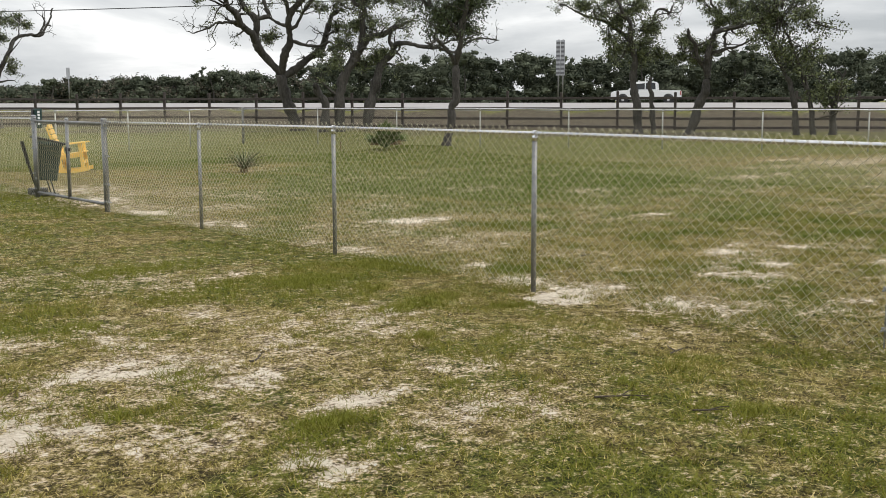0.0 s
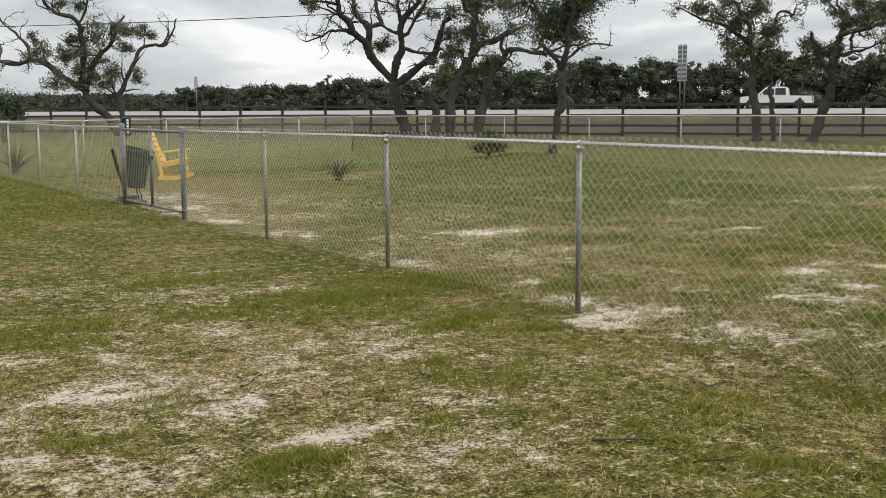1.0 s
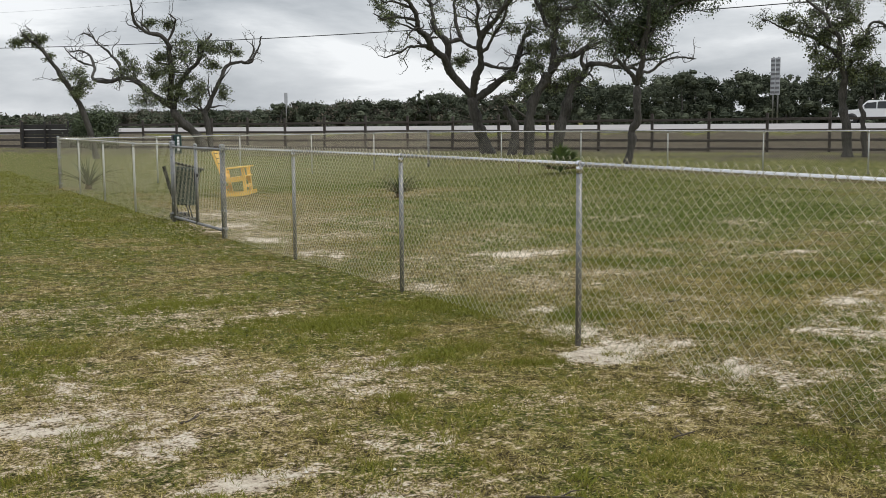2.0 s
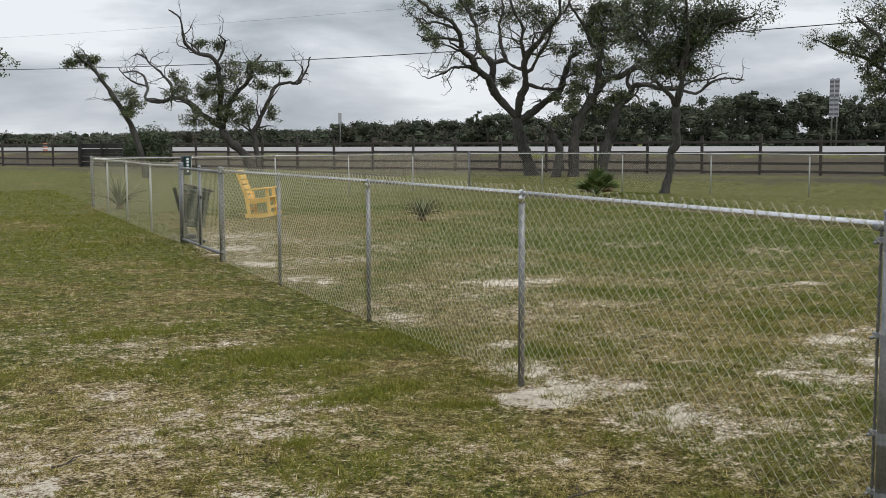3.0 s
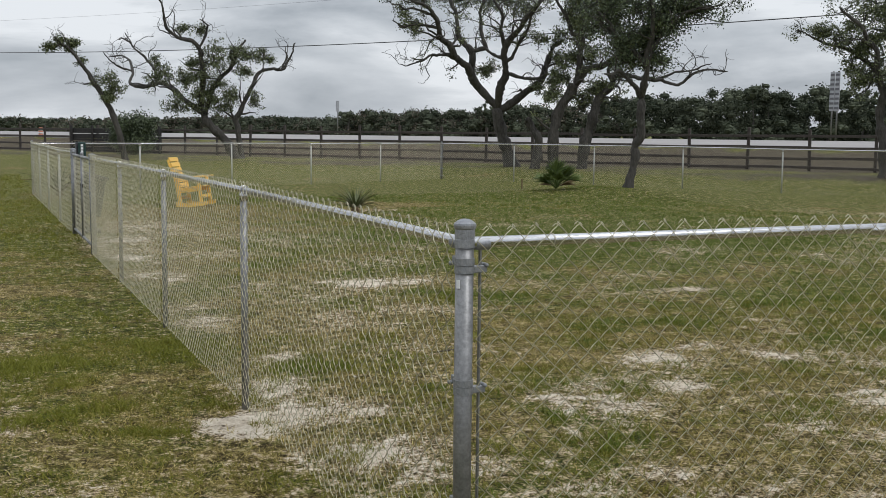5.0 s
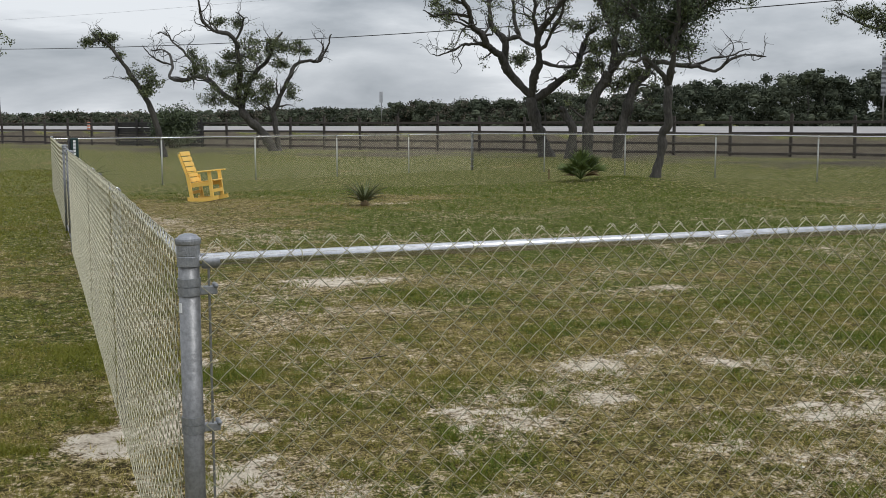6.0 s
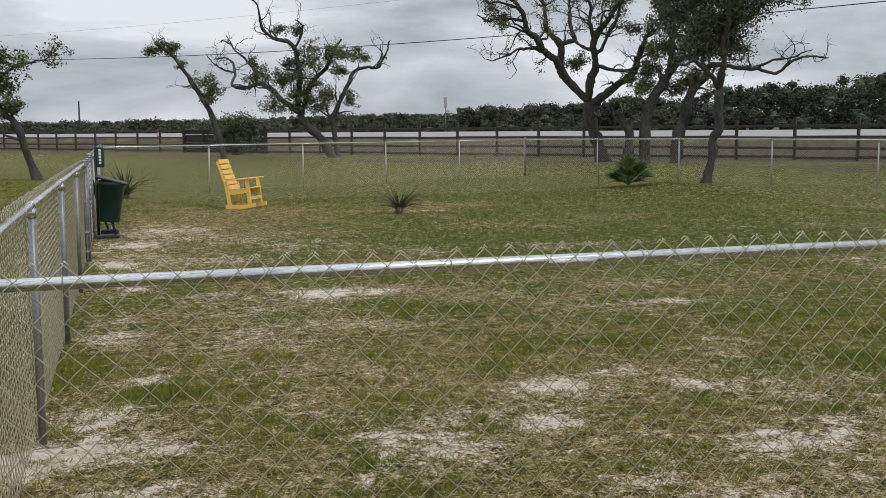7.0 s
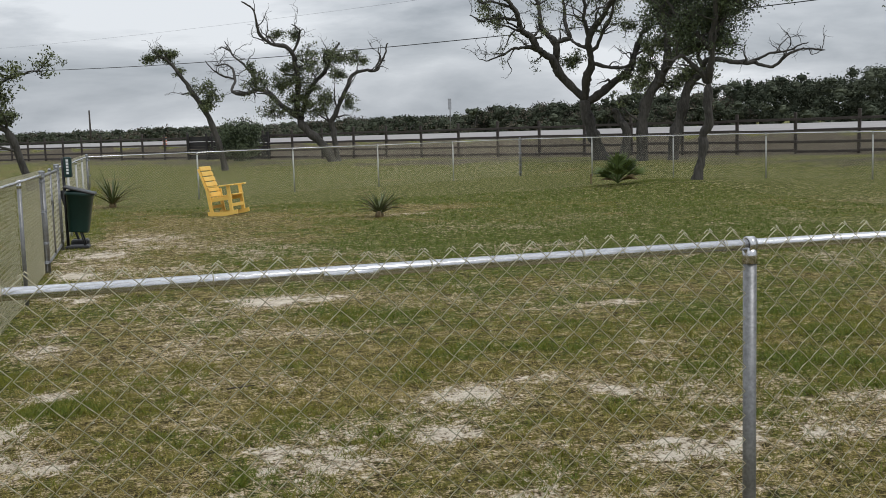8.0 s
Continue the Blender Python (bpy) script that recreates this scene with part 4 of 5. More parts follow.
tree("live_oak", 17.4, 34.2, -28.5, limbs, OAK + " and many winding limbs", 11, 24000, 0.042, bare_ends=(2, 3, 11, 12), clump=0.15, twig=0.9, stout=0.82,
     crowns=[(-0.74, 4.03, 0.36), (0.58, 6.18, 0.4), (1.24, 5.09, 0.27), (-1.28, 6.65, 0.49), (-2.38, 6.77, 0.45), (-3.49, 5.7, 0.31), (-3.93, 6.14, 0.27), (-0.19, 6.52, 0.45), (-3.26, 6.68, 0.36), (1.57, 3.46, 0.4), (1.9, 3.13, 0.36), (0.36, 6.73, 0.45), (-0.63, 3.92, 0.27), (2.33, 5.19, 0.4), (2.11, 4.43, 0.34), (-1.9, 7.7, 0.8), (0, 7.9, 0.9), (1.4, 7.6, 0.7)])
tree("live_oak", 19.0, 31.5, -32.2, [
    (0.259, 0.194, [(-0.85, 0.57), (-0.79, 1.59), (-0.59, 2.44), (-0.23, 3.06), (-0.0, 3.48)]),
    (0.194, 0.065, [(-0.0, 3.48), (0.28, 3.89), (0.7, 4.05), (1.15, 4.25), (1.52, 4.41), (1.87, 4.55)]),
    (0.172, 0.043, [(-0.0, 3.42), (0.08, 3.9), (0.01, 4.52), (0.07, 5.04), (-0.31, 5.32), (-0.52, 5.78), (-0.82, 6.37), (-1.19, 6.83)]),
    (0.108, 0.043, [(0.07, 4.98), (0.48, 5.65), (1.1, 5.85), (1.61, 6.35)]),
    (0.216, 0.129, [(-1.49, 0.58), (-1.38, 1.34), (-1.66, 1.88), (-1.9, 2.2)]),
    (0.259, 0.151, [(0.23, 0.49), (0.41, 1.48), (0.61, 2.32), (0.92, 2.94), (1.29, 3.38)]),
    (0.129, 0.030, [(1.29, 3.38), (1.43, 3.67), (1.95, 3.66), (2.26, 3.55), (3.0, 3.45), (3.55, 3.3), (4.0, 3.7), (4.6, 3.9), (5.2, 3.8)]),
    (0.06, 0.02, [(2.8, 3.5), (3.4, 3.8), (4.1, 3.95), (4.7, 4.2)]),
    (0.108, 0.043, [(1.25, 3.42), (1.12, 3.88), (1.28, 4.19), (1.73, 4.49)])],
    OAK + " with several stems", 23, 26000, 0.042, bare_ends=(4, 6, 7), clump=0.15, twig=0.9, stout=0.82,
    crowns=[(0.6, 3.26, 0.39), (0.29, 2.95, 0.3), (-0.14, 4.32, 0.34), (-0.76, 3.7, 0.34), (-0.97, 3.07, 0.3), (0.38, 4.52, 0.26), (0.17, 5.25, 0.54), (0.9, 5.34, 0.6), (-0.15, 5.88, 0.47), (0.58, 6.37, 0.75), (-0.36, 6.6, 0.6), (1.1, 5.95, 0.65), (-0.45, 4.22, 0.3), (1.02, 3.36, 0.3), (0.3, 7.4, 0.9)])
tree("live_oak", 14.25, 20.75, -35.6, [
    (0.124, 0.108, [(-0.03, 0.24), (0.11, 0.96), (0.18, 1.56), (0.27, 2.49)]),
    (0.077, 0.031, [(0.27, 2.46), (0.06, 2.88), (-0.18, 3.09), (-0.5, 3.06)]),
    (0.093, 0.031, [(0.27, 2.46), (0.41, 3.05), (0.33, 3.64), (0.46, 4.22), (0.41, 5.1), (0.3, 6.0)]),
    (0.062, 0.023, [(0.36, 3.64), (0.9, 4.33), (1.39, 4.71), (1.99, 4.91)]),
    (0.062, 0.031, [(0.33, 3.34), (-0.11, 3.8), (-0.49, 4.25), (-0.86, 4.85)])],
    "dense young live oak standing inside the chain-link yard", 37, 29000, 0.037, LEAF_DARK, stout=0.95, bare_ends=(1,), clump=0.2,
    crowns=[(-0.19, 3.95, 0.59), (0.46, 4.37, 0.7), (-0.64, 4.4, 0.46), (0.81, 4.87, 0.65), (0.09, 5.04, 0.77), (1.6, 4.89, 0.28), (-0.64, 5.06, 0.62), (0.47, 3.56, 0.46), (0.83, 4.14, 0.39), (0.04, 3.42, 0.34), (1.18, 4.71, 0.43), (0.3, 5.9, 0.8)])
limbs = [
    (0.295, 0.214, [(0.46, 0.18), (-0.24, 1.19), (-0.86, 1.84), (-1.15, 2.44)]),
    (0.188, 0.040, [(-1.16, 2.39), (-1.85, 2.88), (-2.35, 3.27), (-2.84, 3.72), (-3.31, 3.88), (-3.83, 3.75), (-4.33, 3.82), (-4.64, 3.97), (-4.55, 4.4), (-4.71, 4.9), (-4.89, 5.28), (-5.25, 5.58), (-5.86, 5.57)]),
    (0.067, 0.021, [(-4.63, 4.45), (-5.04, 4.57), (-5.4, 4.82), (-5.63, 5.1), (-5.77, 5.37)]),
    (0.107, 0.027, [(-3.26, 3.93), (-3.31, 4.49), (-3.67, 4.84), (-3.96, 5.16), (-4.28, 5.36), (-4.49, 5.69), (-4.67, 6.16)]),
    (0.054, 0.019, [(-4.49, 5.69), (-4.87, 5.83), (-5.07, 5.78)])]
limbs += [
    (0.188, 0.040, [(-1.15, 2.44), (-1.08, 3.27), (-1.01, 4.04), (-1.04, 4.81), (-1.15, 5.37), (-1.65, 5.65), (-2.15, 5.82), (-2.51, 6.19), (-2.62, 6.7), (-2.73, 7.32), (-3.14, 7.62)]),
    (0.080, 0.027, [(-1.13, 5.35), (-0.93, 5.96), (-0.95, 6.34), (-1.25, 6.44)]),
    (0.161, 0.054, [(-0.98, 2.18), (-0.69, 3.4), (-0.29, 4.04), (0.1, 4.56), (0.38, 5.21), (0.64, 5.55), (0.8, 5.7)]),
    (0.188, 0.040, [(0.57, 0.45), (0.44, 1.31), (0.3, 2.1), (0.57, 2.62), (0.85, 3.27), (1.07, 3.79), (1.39, 4.31), (1.92, 4.44), (2.44, 4.42), (2.71, 4.84), (2.93, 5.36), (2.99, 5.7)]),
    (0.080, 0.027, [(2.39, 4.42), (2.63, 4.97), (2.54, 5.51)])]
tree("live_oak", 9.35, 46.2, -10.7, limbs, OAK + " leaning, with bare twisted limb ends", 41, 22000, 0.045, bare_ends=(1, 2, 3, 4, 5, 6, 8, 9), twig=0.75, clump=0.16, stout=0.76,
     crowns=[(-2.82, 4.29, 0.46), (-1.95, 3.83, 0.48), (-1.34, 3.01, 0.54), (-0.79, 4.68, 0.54), (-0.02, 4.95, 0.59), (-1.19, 3.99, 0.54), (1.15, 5.03, 0.46), (0.74, 4.31, 0.38), (0.07, 3.14, 0.46), (-2.24, 2.7, 0.46), (0.97, 3.01, 0.38), (-1.08, 6.14, 0.24), (-2.01, 6.12, 0.24), (-3.24, 4.59, 0.16), (1.66, 4.83, 0.32), (-0.33, 2.75, 0.43), (-0.69, 3.52, 0.43), (-1.55, 4.55, 0.32)])
tree("live_oak", 4.9, 46.5, -5.6, [
    (0.185, 0.053, [(-0.06, 0.47), (-0.55, 2.11), (-1.11, 3.24), (-1.57, 3.86), (-1.91, 4.3), (-2.13, 4.79), (-2.36, 5.06), (-2.88, 5.05)]),
    (0.053, 0.021, [(-1.27, 3.54), (-1.59, 3.49), (-1.87, 3.51)])],
    "thin leaning live oak with a sparse top", 43, 6500, 0.045, stout=0.72, twig=0.4, bare_ends=(0, 1), clump=0.15, crowns=[(-0.93, 3.74, 0.37), (-2.2, 5.25, 0.2), (-2.7, 5.35, 0.22), (-3.1, 5.1, 0.2), (-0.7, 3.37, 0.37), (-1.91, 4.52, 0.11), (-2.36, 5.08, 0.19), (-0.81, 2.99, 0.32)])
tree("live_oak", 24.74, 22.3, -50.5, [
    (0.166, 0.125, [(0.01, 0.53), (-0.1, 1.37), (-0.16, 2.16), (-0.18, 2.91)]),
    (0.104, 0.021, [(-0.18, 2.85), (-0.36, 3.44), (-0.62, 3.89), (-1.02, 4.23), (-1.41, 4.44), (-1.91, 4.64), (-2.41, 4.85), (-2.95, 5.1)]),
    (0.104, 0.042, [(-0.23, 3.05), (-0.29, 3.73), (-0.34, 4.22), (-0.62, 4.62), (-1.04, 5.11), (-1.35, 5.51)]),
    (0.083, 0.031, [(-0.17, 2.91), (-0.03, 3.44), (0.17, 3.92), (0.38, 4.4), (0.5, 4.76), (0.83, 4.72), (1.01, 4.98)]),
    (0.104, 0.062, [(0.55, 0.62), (0.46, 1.37), (0.37, 1.96), (0.24, 2.39)])],
    OAK + " near the road fence", 53, 20000, 0.04, stout=0.95, clump=0.15, bare_ends=(4,),
    crowns=[(-1.72, 4.74, 0.42), (-1.12, 4.37, 0.37), (-0.51, 3.44, 0.42), (-1.1, 3.65, 0.29), (0.26, 3.57, 0.37), (0.47, 4.07, 0.29), (-0.14, 4.02, 0.46), (-0.85, 5.01, 0.5), (0.08, 3.04, 0.29), (-0.35, 4.61, 0.42), (-2.11, 4.85, 0.21), (-0.8, 3.25, 0.25), (0.65, 3.13, 0.21), (-0.3, 5.6, 0.8)])
tree("live_oak", 25.77, 20.77, -53.2, [
    (0.187, 0.145, [(-0.04, 0.33), (0.12, 1.08), (0.38, 1.66), (0.5, 2.33)]),
    (0.104, 0.031, [(0.51, 2.24), (0.58, 2.81), (0.73, 3.14), (1.05, 3.29), (1.45, 3.39), (2.03, 3.5)]),
    (0.124, 0.041, [(0.5, 2.3), (0.52, 2.91), (0.64, 3.58), (0.81, 3.82), (1.39, 4.0), (1.93, 4.18), (2.45, 4.54), (2.97, 4.94)]),
    (0.083, 0.031, [(0.72, 3.75), (0.79, 4.43), (0.62, 4.91), (0.51, 5.39)]),
    (0.083, 0.062, [(0.46, 2.43), (0.18, 3.01), (0.01, 3.53), (-0.18, 3.94)]),
    (0.052, 0.031, [(1.15, 3.29), (1.08, 3.67), (1.18, 3.89)])],
    OAK + " with a broken stub", 59, 20000, 0.04, stout=0.95, clump=0.15, bare_ends=(1, 4, 5),
    crowns=[(-0.25, 3.46, 0.29), (-0.42, 3.02, 0.21), (0.63, 4.59, 0.37), (1.26, 4.89, 0.46), (0.22, 3.3, 0.33), (1.64, 4.45, 0.46), (2.17, 4.73, 0.5), (2.48, 3.92, 0.33), (0.65, 3.39, 0.21), (0.05, 2.92, 0.25), (0.92, 4.24, 0.25), (2.81, 4.38, 0.5)])
tree("live_oak", 27.81, 17.75, -58.5, [
    (0.15, 0.11, [(0.0, 0.2), (-0.18, 1.61), (-0.45, 2.38)]),
    (0.14, 0.06, [(0.54, 0.2), (0.32, 1.6), (0.02, 2.57), (-0.36, 3.73)]),
    (0.09, 0.04, [(-0.45, 2.38), (-0.9, 3.36), (-0.75, 4.32), (-0.98, 5.28)])],
    "two-stemmed live oak with a leafy crown", 61, 7500, 0.05, stout=0.72, crowns=[(-0.5, 3.2, 0.75), (0.2, 3.3, 0.6), (-0.6, 4.3, 0.9), (0.1, 4.2, 0.7)])
tree("live_oak", 28.45, 16.79, -60.1, [
    (0.16, 0.13, [(0.0, 0.2), (-0.04, 1.22), (-0.21, 1.8)]),
    (0.10, 0.05, [(-0.04, 1.22), (0.14, 1.79), (0.27, 2.56)])],
    "broken live oak trunk sprouting low leaves", 67, 1500, crowns=[(0.0, 1.8, 0.35), (-0.3, 1.5, 0.3)])
tree("live_oak", -2.55, 35.0, 5.6, [
    (0.17, 0.06, [(0.25, 0.2), (-0.33, 1.76), (-0.81, 2.2), (-1.28, 2.8), (-1.52, 4.06)]),
    (0.08, 0.02, [(-1.28, 2.8), (-0.63, 3.51), (-0.01, 3.87), (0.83, 3.95)])],
    "leaning live oak with twisting bare branches", 71, 4500, twig=0.8, crowns=[(-0.9, 3.9, 0.5), (-0.7, 3.1, 0.35), (-0.5, 2.35, 0.35)])


def bush(x, y, r, label, seed, leaves):
    t = thing("bush", pose(x, y, gz(x, y)), label, "bush")
    rng = np.random.default_rng(seed)
    stems, cs = Heap(), []
    for k in range(26):
        o = rng.normal(size=3)
        o *= rng.uniform(0.5, 1.0) * r / np.linalg.norm(o)
        o[2] = abs(o[2]) * 1.45 + 0.45 * r
        stems.add(*tube([(0.1 * o[0], 0.1 * o[1], -0.05), o * 0.5 + rng.normal(0, 0.05, 3), o], [0.03, 0.018, 0.006], 5))
        cs.append(o)
    cs = np.array(cs)
    c = cs[rng.integers(0, len(cs), leaves)] * rng.uniform(0.65, 1.05, (leaves, 1)) + rng.normal(0, r * 0.17, (leaves, 3))
    c[:, 2] = np.maximum(c[:, 2], 0.05)
    part("stems", stems.mesh("stems", BARK, True), t)
    v, f = leaf_quads(c, 0.06, rng)
    part("foliage", fast_mesh("foliage", v, f, LEAF_DARK), t)


p = road_point(35.4, 41.6)
bush(p.x, p.y, 1.2, "dense dark green bush beside the board screen", 5, 20000)

# ---- far woods ----


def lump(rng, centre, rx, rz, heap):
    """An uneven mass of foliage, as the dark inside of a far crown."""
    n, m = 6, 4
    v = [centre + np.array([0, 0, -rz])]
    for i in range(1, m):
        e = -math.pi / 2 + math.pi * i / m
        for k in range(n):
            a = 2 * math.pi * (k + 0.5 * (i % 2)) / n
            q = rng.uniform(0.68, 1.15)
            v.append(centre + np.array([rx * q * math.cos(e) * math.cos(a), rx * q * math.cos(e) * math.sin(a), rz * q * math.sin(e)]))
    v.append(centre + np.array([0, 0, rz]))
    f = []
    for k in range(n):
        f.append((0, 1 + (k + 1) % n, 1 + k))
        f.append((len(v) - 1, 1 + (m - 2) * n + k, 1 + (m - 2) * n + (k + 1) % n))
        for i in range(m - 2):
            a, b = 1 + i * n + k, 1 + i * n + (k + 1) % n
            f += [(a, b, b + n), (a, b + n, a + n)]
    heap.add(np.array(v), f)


def woods():
    rng = np.random.default_rng(101)
    crowns, scrub, stems, cores = Heap(), Heap(), Heap(), Heap()
    # the closed body of the wood, with an uneven top
    count = 4700
    ss = np.concatenate([rng.uniform(-60, 130, count - 1000), rng.uniform(130, 330, 1000)])
    top = np.interp(ss, [-70, 15, 40, 60, 90, 160, 330], [5.5, 5.2, 4.6, 3.4, 2.4, 2.2, 2.6])
    top = top * (0.42 + 0.58 * fbm(ss, ss * 0, 15.0, 15, 3) + 0.48 * fbm(ss, ss * 0, 4.2, 27, 3))
    up = rng.random(count) ** 0.8
    for s, h, u in zip(ss, top, up):
        far = s > 130
        a = 98 + 16 * rng.random() + 6 * u + max(0.0, s - 60) * 0.10
        c = np.array(road_point(a, s, 0.97 + h * u))
        rx, rz = rng.uniform(0.5, 1.15) * (1.5 if far else 1), rng.uniform(0.45, 0.85) * (1.2 if far else 1)
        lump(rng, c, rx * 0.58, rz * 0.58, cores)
        per = 70
        o = rng.normal(size=(per, 3))
        o /= np.linalg.norm(o, axis=1)[:, None]
        o *= rng.uniform(0.42, 1.15, (per, 1)) * (rx, rx, rz)
        v, f = leaf_quads(c + o, 0.22 if far else 0.155, rng)
        (scrub if (s > 45 and rng.random() < 0.34) else crowns).add(v, f)
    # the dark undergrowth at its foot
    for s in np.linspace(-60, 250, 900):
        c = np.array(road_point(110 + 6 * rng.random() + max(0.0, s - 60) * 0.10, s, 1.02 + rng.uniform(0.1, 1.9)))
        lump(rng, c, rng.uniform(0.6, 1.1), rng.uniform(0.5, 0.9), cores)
    # single trees that stand out of it
    for k in range(70):
        s = rng.uniform(-60, 200)
        tall = np.interp(s, [-70, 15, 40, 60, 90, 160, 330], [5.4, 5.1, 4.6, 3.4, 2.5, 2.3, 2.4]) * rng.uniform(0.8, 1.1)
        p = np.array(road_point(100 + 12 * rng.random() + max(0.0, s - 60) * 0.10, s, 1.0))
        wide = tall * rng.uniform(0.28, 0.45)
        for c in rng.normal(0, 1, (16, 3)) * (wide * 0.5, wide * 0.5, tall * 0.08) + (0, 0, tall * 0.86):
            rx, rz = wide * rng.uniform(0.14, 0.28), tall * rng.uniform(0.03, 0.07)
            lump(rng, p + c, rx * 1.1, rz * 1.1, cores)
            o = rng.normal(size=(24, 3))
            o /= np.linalg.norm(o, axis=1)[:, None]
            o *= rng.uniform(0.6, 1.7, (24, 1)) * (rx, rx, rz)
            v, f = leaf_quads(p + c + o, 0.13, rng)
            crowns.add(v, f)
        stems.add(*tube([p, p + (rng.normal(0, 0.3), 0, tall * 0.4), p + (rng.normal(0, 0.6), 0, tall * 0.9)], [0.14, 0.09, 0.03], 5))
    w = thing("woodland", pose(*road_point(110, 60, 1.0)), "dark green belt of scrubby oak woods behind the road", "woods", kind="stuff")
    m = w.matrix_world.inverted()
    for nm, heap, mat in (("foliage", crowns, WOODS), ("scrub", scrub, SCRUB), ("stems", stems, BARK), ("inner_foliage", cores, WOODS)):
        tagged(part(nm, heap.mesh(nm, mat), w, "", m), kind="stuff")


woods()

# ---- overhead line, signs, vehicles ----


def overhead_line(name, across, s0, s1, low, at, curve, r, label):
    pts = [road_point(across, s, low + curve * (s - at) ** 2) for s in np.linspace(s0, s1, 60)]
    h = Heap()
    h.add(*tube(pts, r, 6))
    tagged(new(name, h.mesh(name, CABLE, True)), label, "cable")


overhead_line("overhead_cable", 45, -40, 125, 6.39, 34, 0.00048, 0.022, "thin black overhead cable along the road")
overhead_line("overhead_wire", 48, -60, 140, 9.3, 40, 0.0003, 0.005, "thin high overhead wire")


def big_sign():
    p = road_point(56.9, 11.6)
    t = thing("road_sign", pose(p.x, p.y, gz(p.x, p.y), 0, 0, math.degrees(math.atan2(ACROSS.y, ACROSS.x)) + 74), "tall two-panel road sign seen from its grey back", "road sign")
    for u in (-0.145, 0.145):
        part("sign_post", lathe("sign_post", [(0.045, -0.2), (0.045, 3.75)], STEEL, 8), t, "", pose(u, 0, 0))
        pn = part("panel", box("sign_panel", (0.27, 0.02, 2.05), ROADSIGN, 0.004), t, "", pose(u, 0.06, 2.68))
        # stiffening bars coloured dark to carry the shadow beneath them
        for k in range(8):
            part("shaded_stiffener", box("shaded_stiffener", (0.22, 0.03, 0.12), RAIL_SHADE, 0.004), pn, "", pose(0, 0.03, -0.88 + 0.25 * k))


big_sign()


def small_sign(a, s, height, w, h):
    p = road_point(a, s)
    t = thing("road_sign", pose(p.x, p.y, gz(p.x, p.y), 0, 0, -35), "narrow grey road sign on a single steel post", "road sign")
    part("sign_post", lathe("sign_post", [(0.04, -0.2), (0.04, height)], STEEL, 8), t)
    part("panel", box("sign_panel", (w, 0.02, h), ROADSIGN, 0.004), t, "", pose(0, -0.05, height - h / 2))


small_sign(57.2, 45.3, 2.45, 0.24, 0.75)


def utility_stub(x, y, h):
    t = new("distant_pole", lathe("distant_pole", [(0.14, -0.3), (0.10, h)], WOOD, 8))
    t.matrix_world = pose(x, y, gz(x, y))
    tagged(t, "distant plain wooden utility pole", "pole")


utility_stub(-5.2, 150, 4.6)


def barrel(a, s):
    p = road_point(a, s)
    t = thing("traffic_barrel", pose(p.x, p.y, gz(p.x, p.y)) @ Matrix.Scale(0.8, 4), "orange and white traffic barrel beside the road", "traffic barrel")
    part("drum", lathe("drum", [(0.24, 0), (0.24, 0.05), (0.20, 0.07), (0.17, 0.75), (0.15, 0.8)], ORANGE, 14), t)
    for z in (0.28, 0.54):
        part("stripe", lathe("stripe", [(0.198, z), (0.190, z + 0.10)], WHITE, 14), t, "white stripe")


barrel(44.8, 61.4)


def wheel(parent, m, r, w):
    ty = part("wheel", lathe("tyre", [(r * 0.6, -w / 2), (r * 0.94, -w / 2), (r, -w / 2 + 0.03), (r, w / 2 - 0.03), (r * 0.94, w / 2), (r * 0.6, w / 2)], TYRE, 20), parent, "", m)
    part("rim", lathe("rim", [(r * 0.1, -w / 2 - 0.01), (r * 0.58, -w / 2 + 0.015), (r * 0.6, w / 2 - 0.015), (r * 0.1, w / 2 + 0.01)], CHROME, 16), ty)


def extrude_profile(name, pts, half, mat, bevel=0.03, inset=0.0, above=9.0):
    """A body from its side outline; points above a height are drawn in towards the middle."""
    bm = bmesh.new()
    sides = []
    for sgn in (-1, 1):
        sides.append([bm.verts.new((x, sgn * (half - (inset if z > above else 0)), z)) for x, z in pts])
    n = len(pts)
    bm.faces.new(sides[0])
    bm.faces.new(sides[1][::-1])
    for k in range(n):
        bm.faces.new((sides[0][k], sides[1][k], sides[1][(k + 1) % n], sides[0][(k + 1) % n]))
    bmesh.ops.recalc_face_normals(bm, faces=bm.faces)
    bmesh.ops.bevel(bm, geom=list(bm.edges), offset=bevel, segments=2, affect="EDGES")
    return done(name, bm, mat, False)


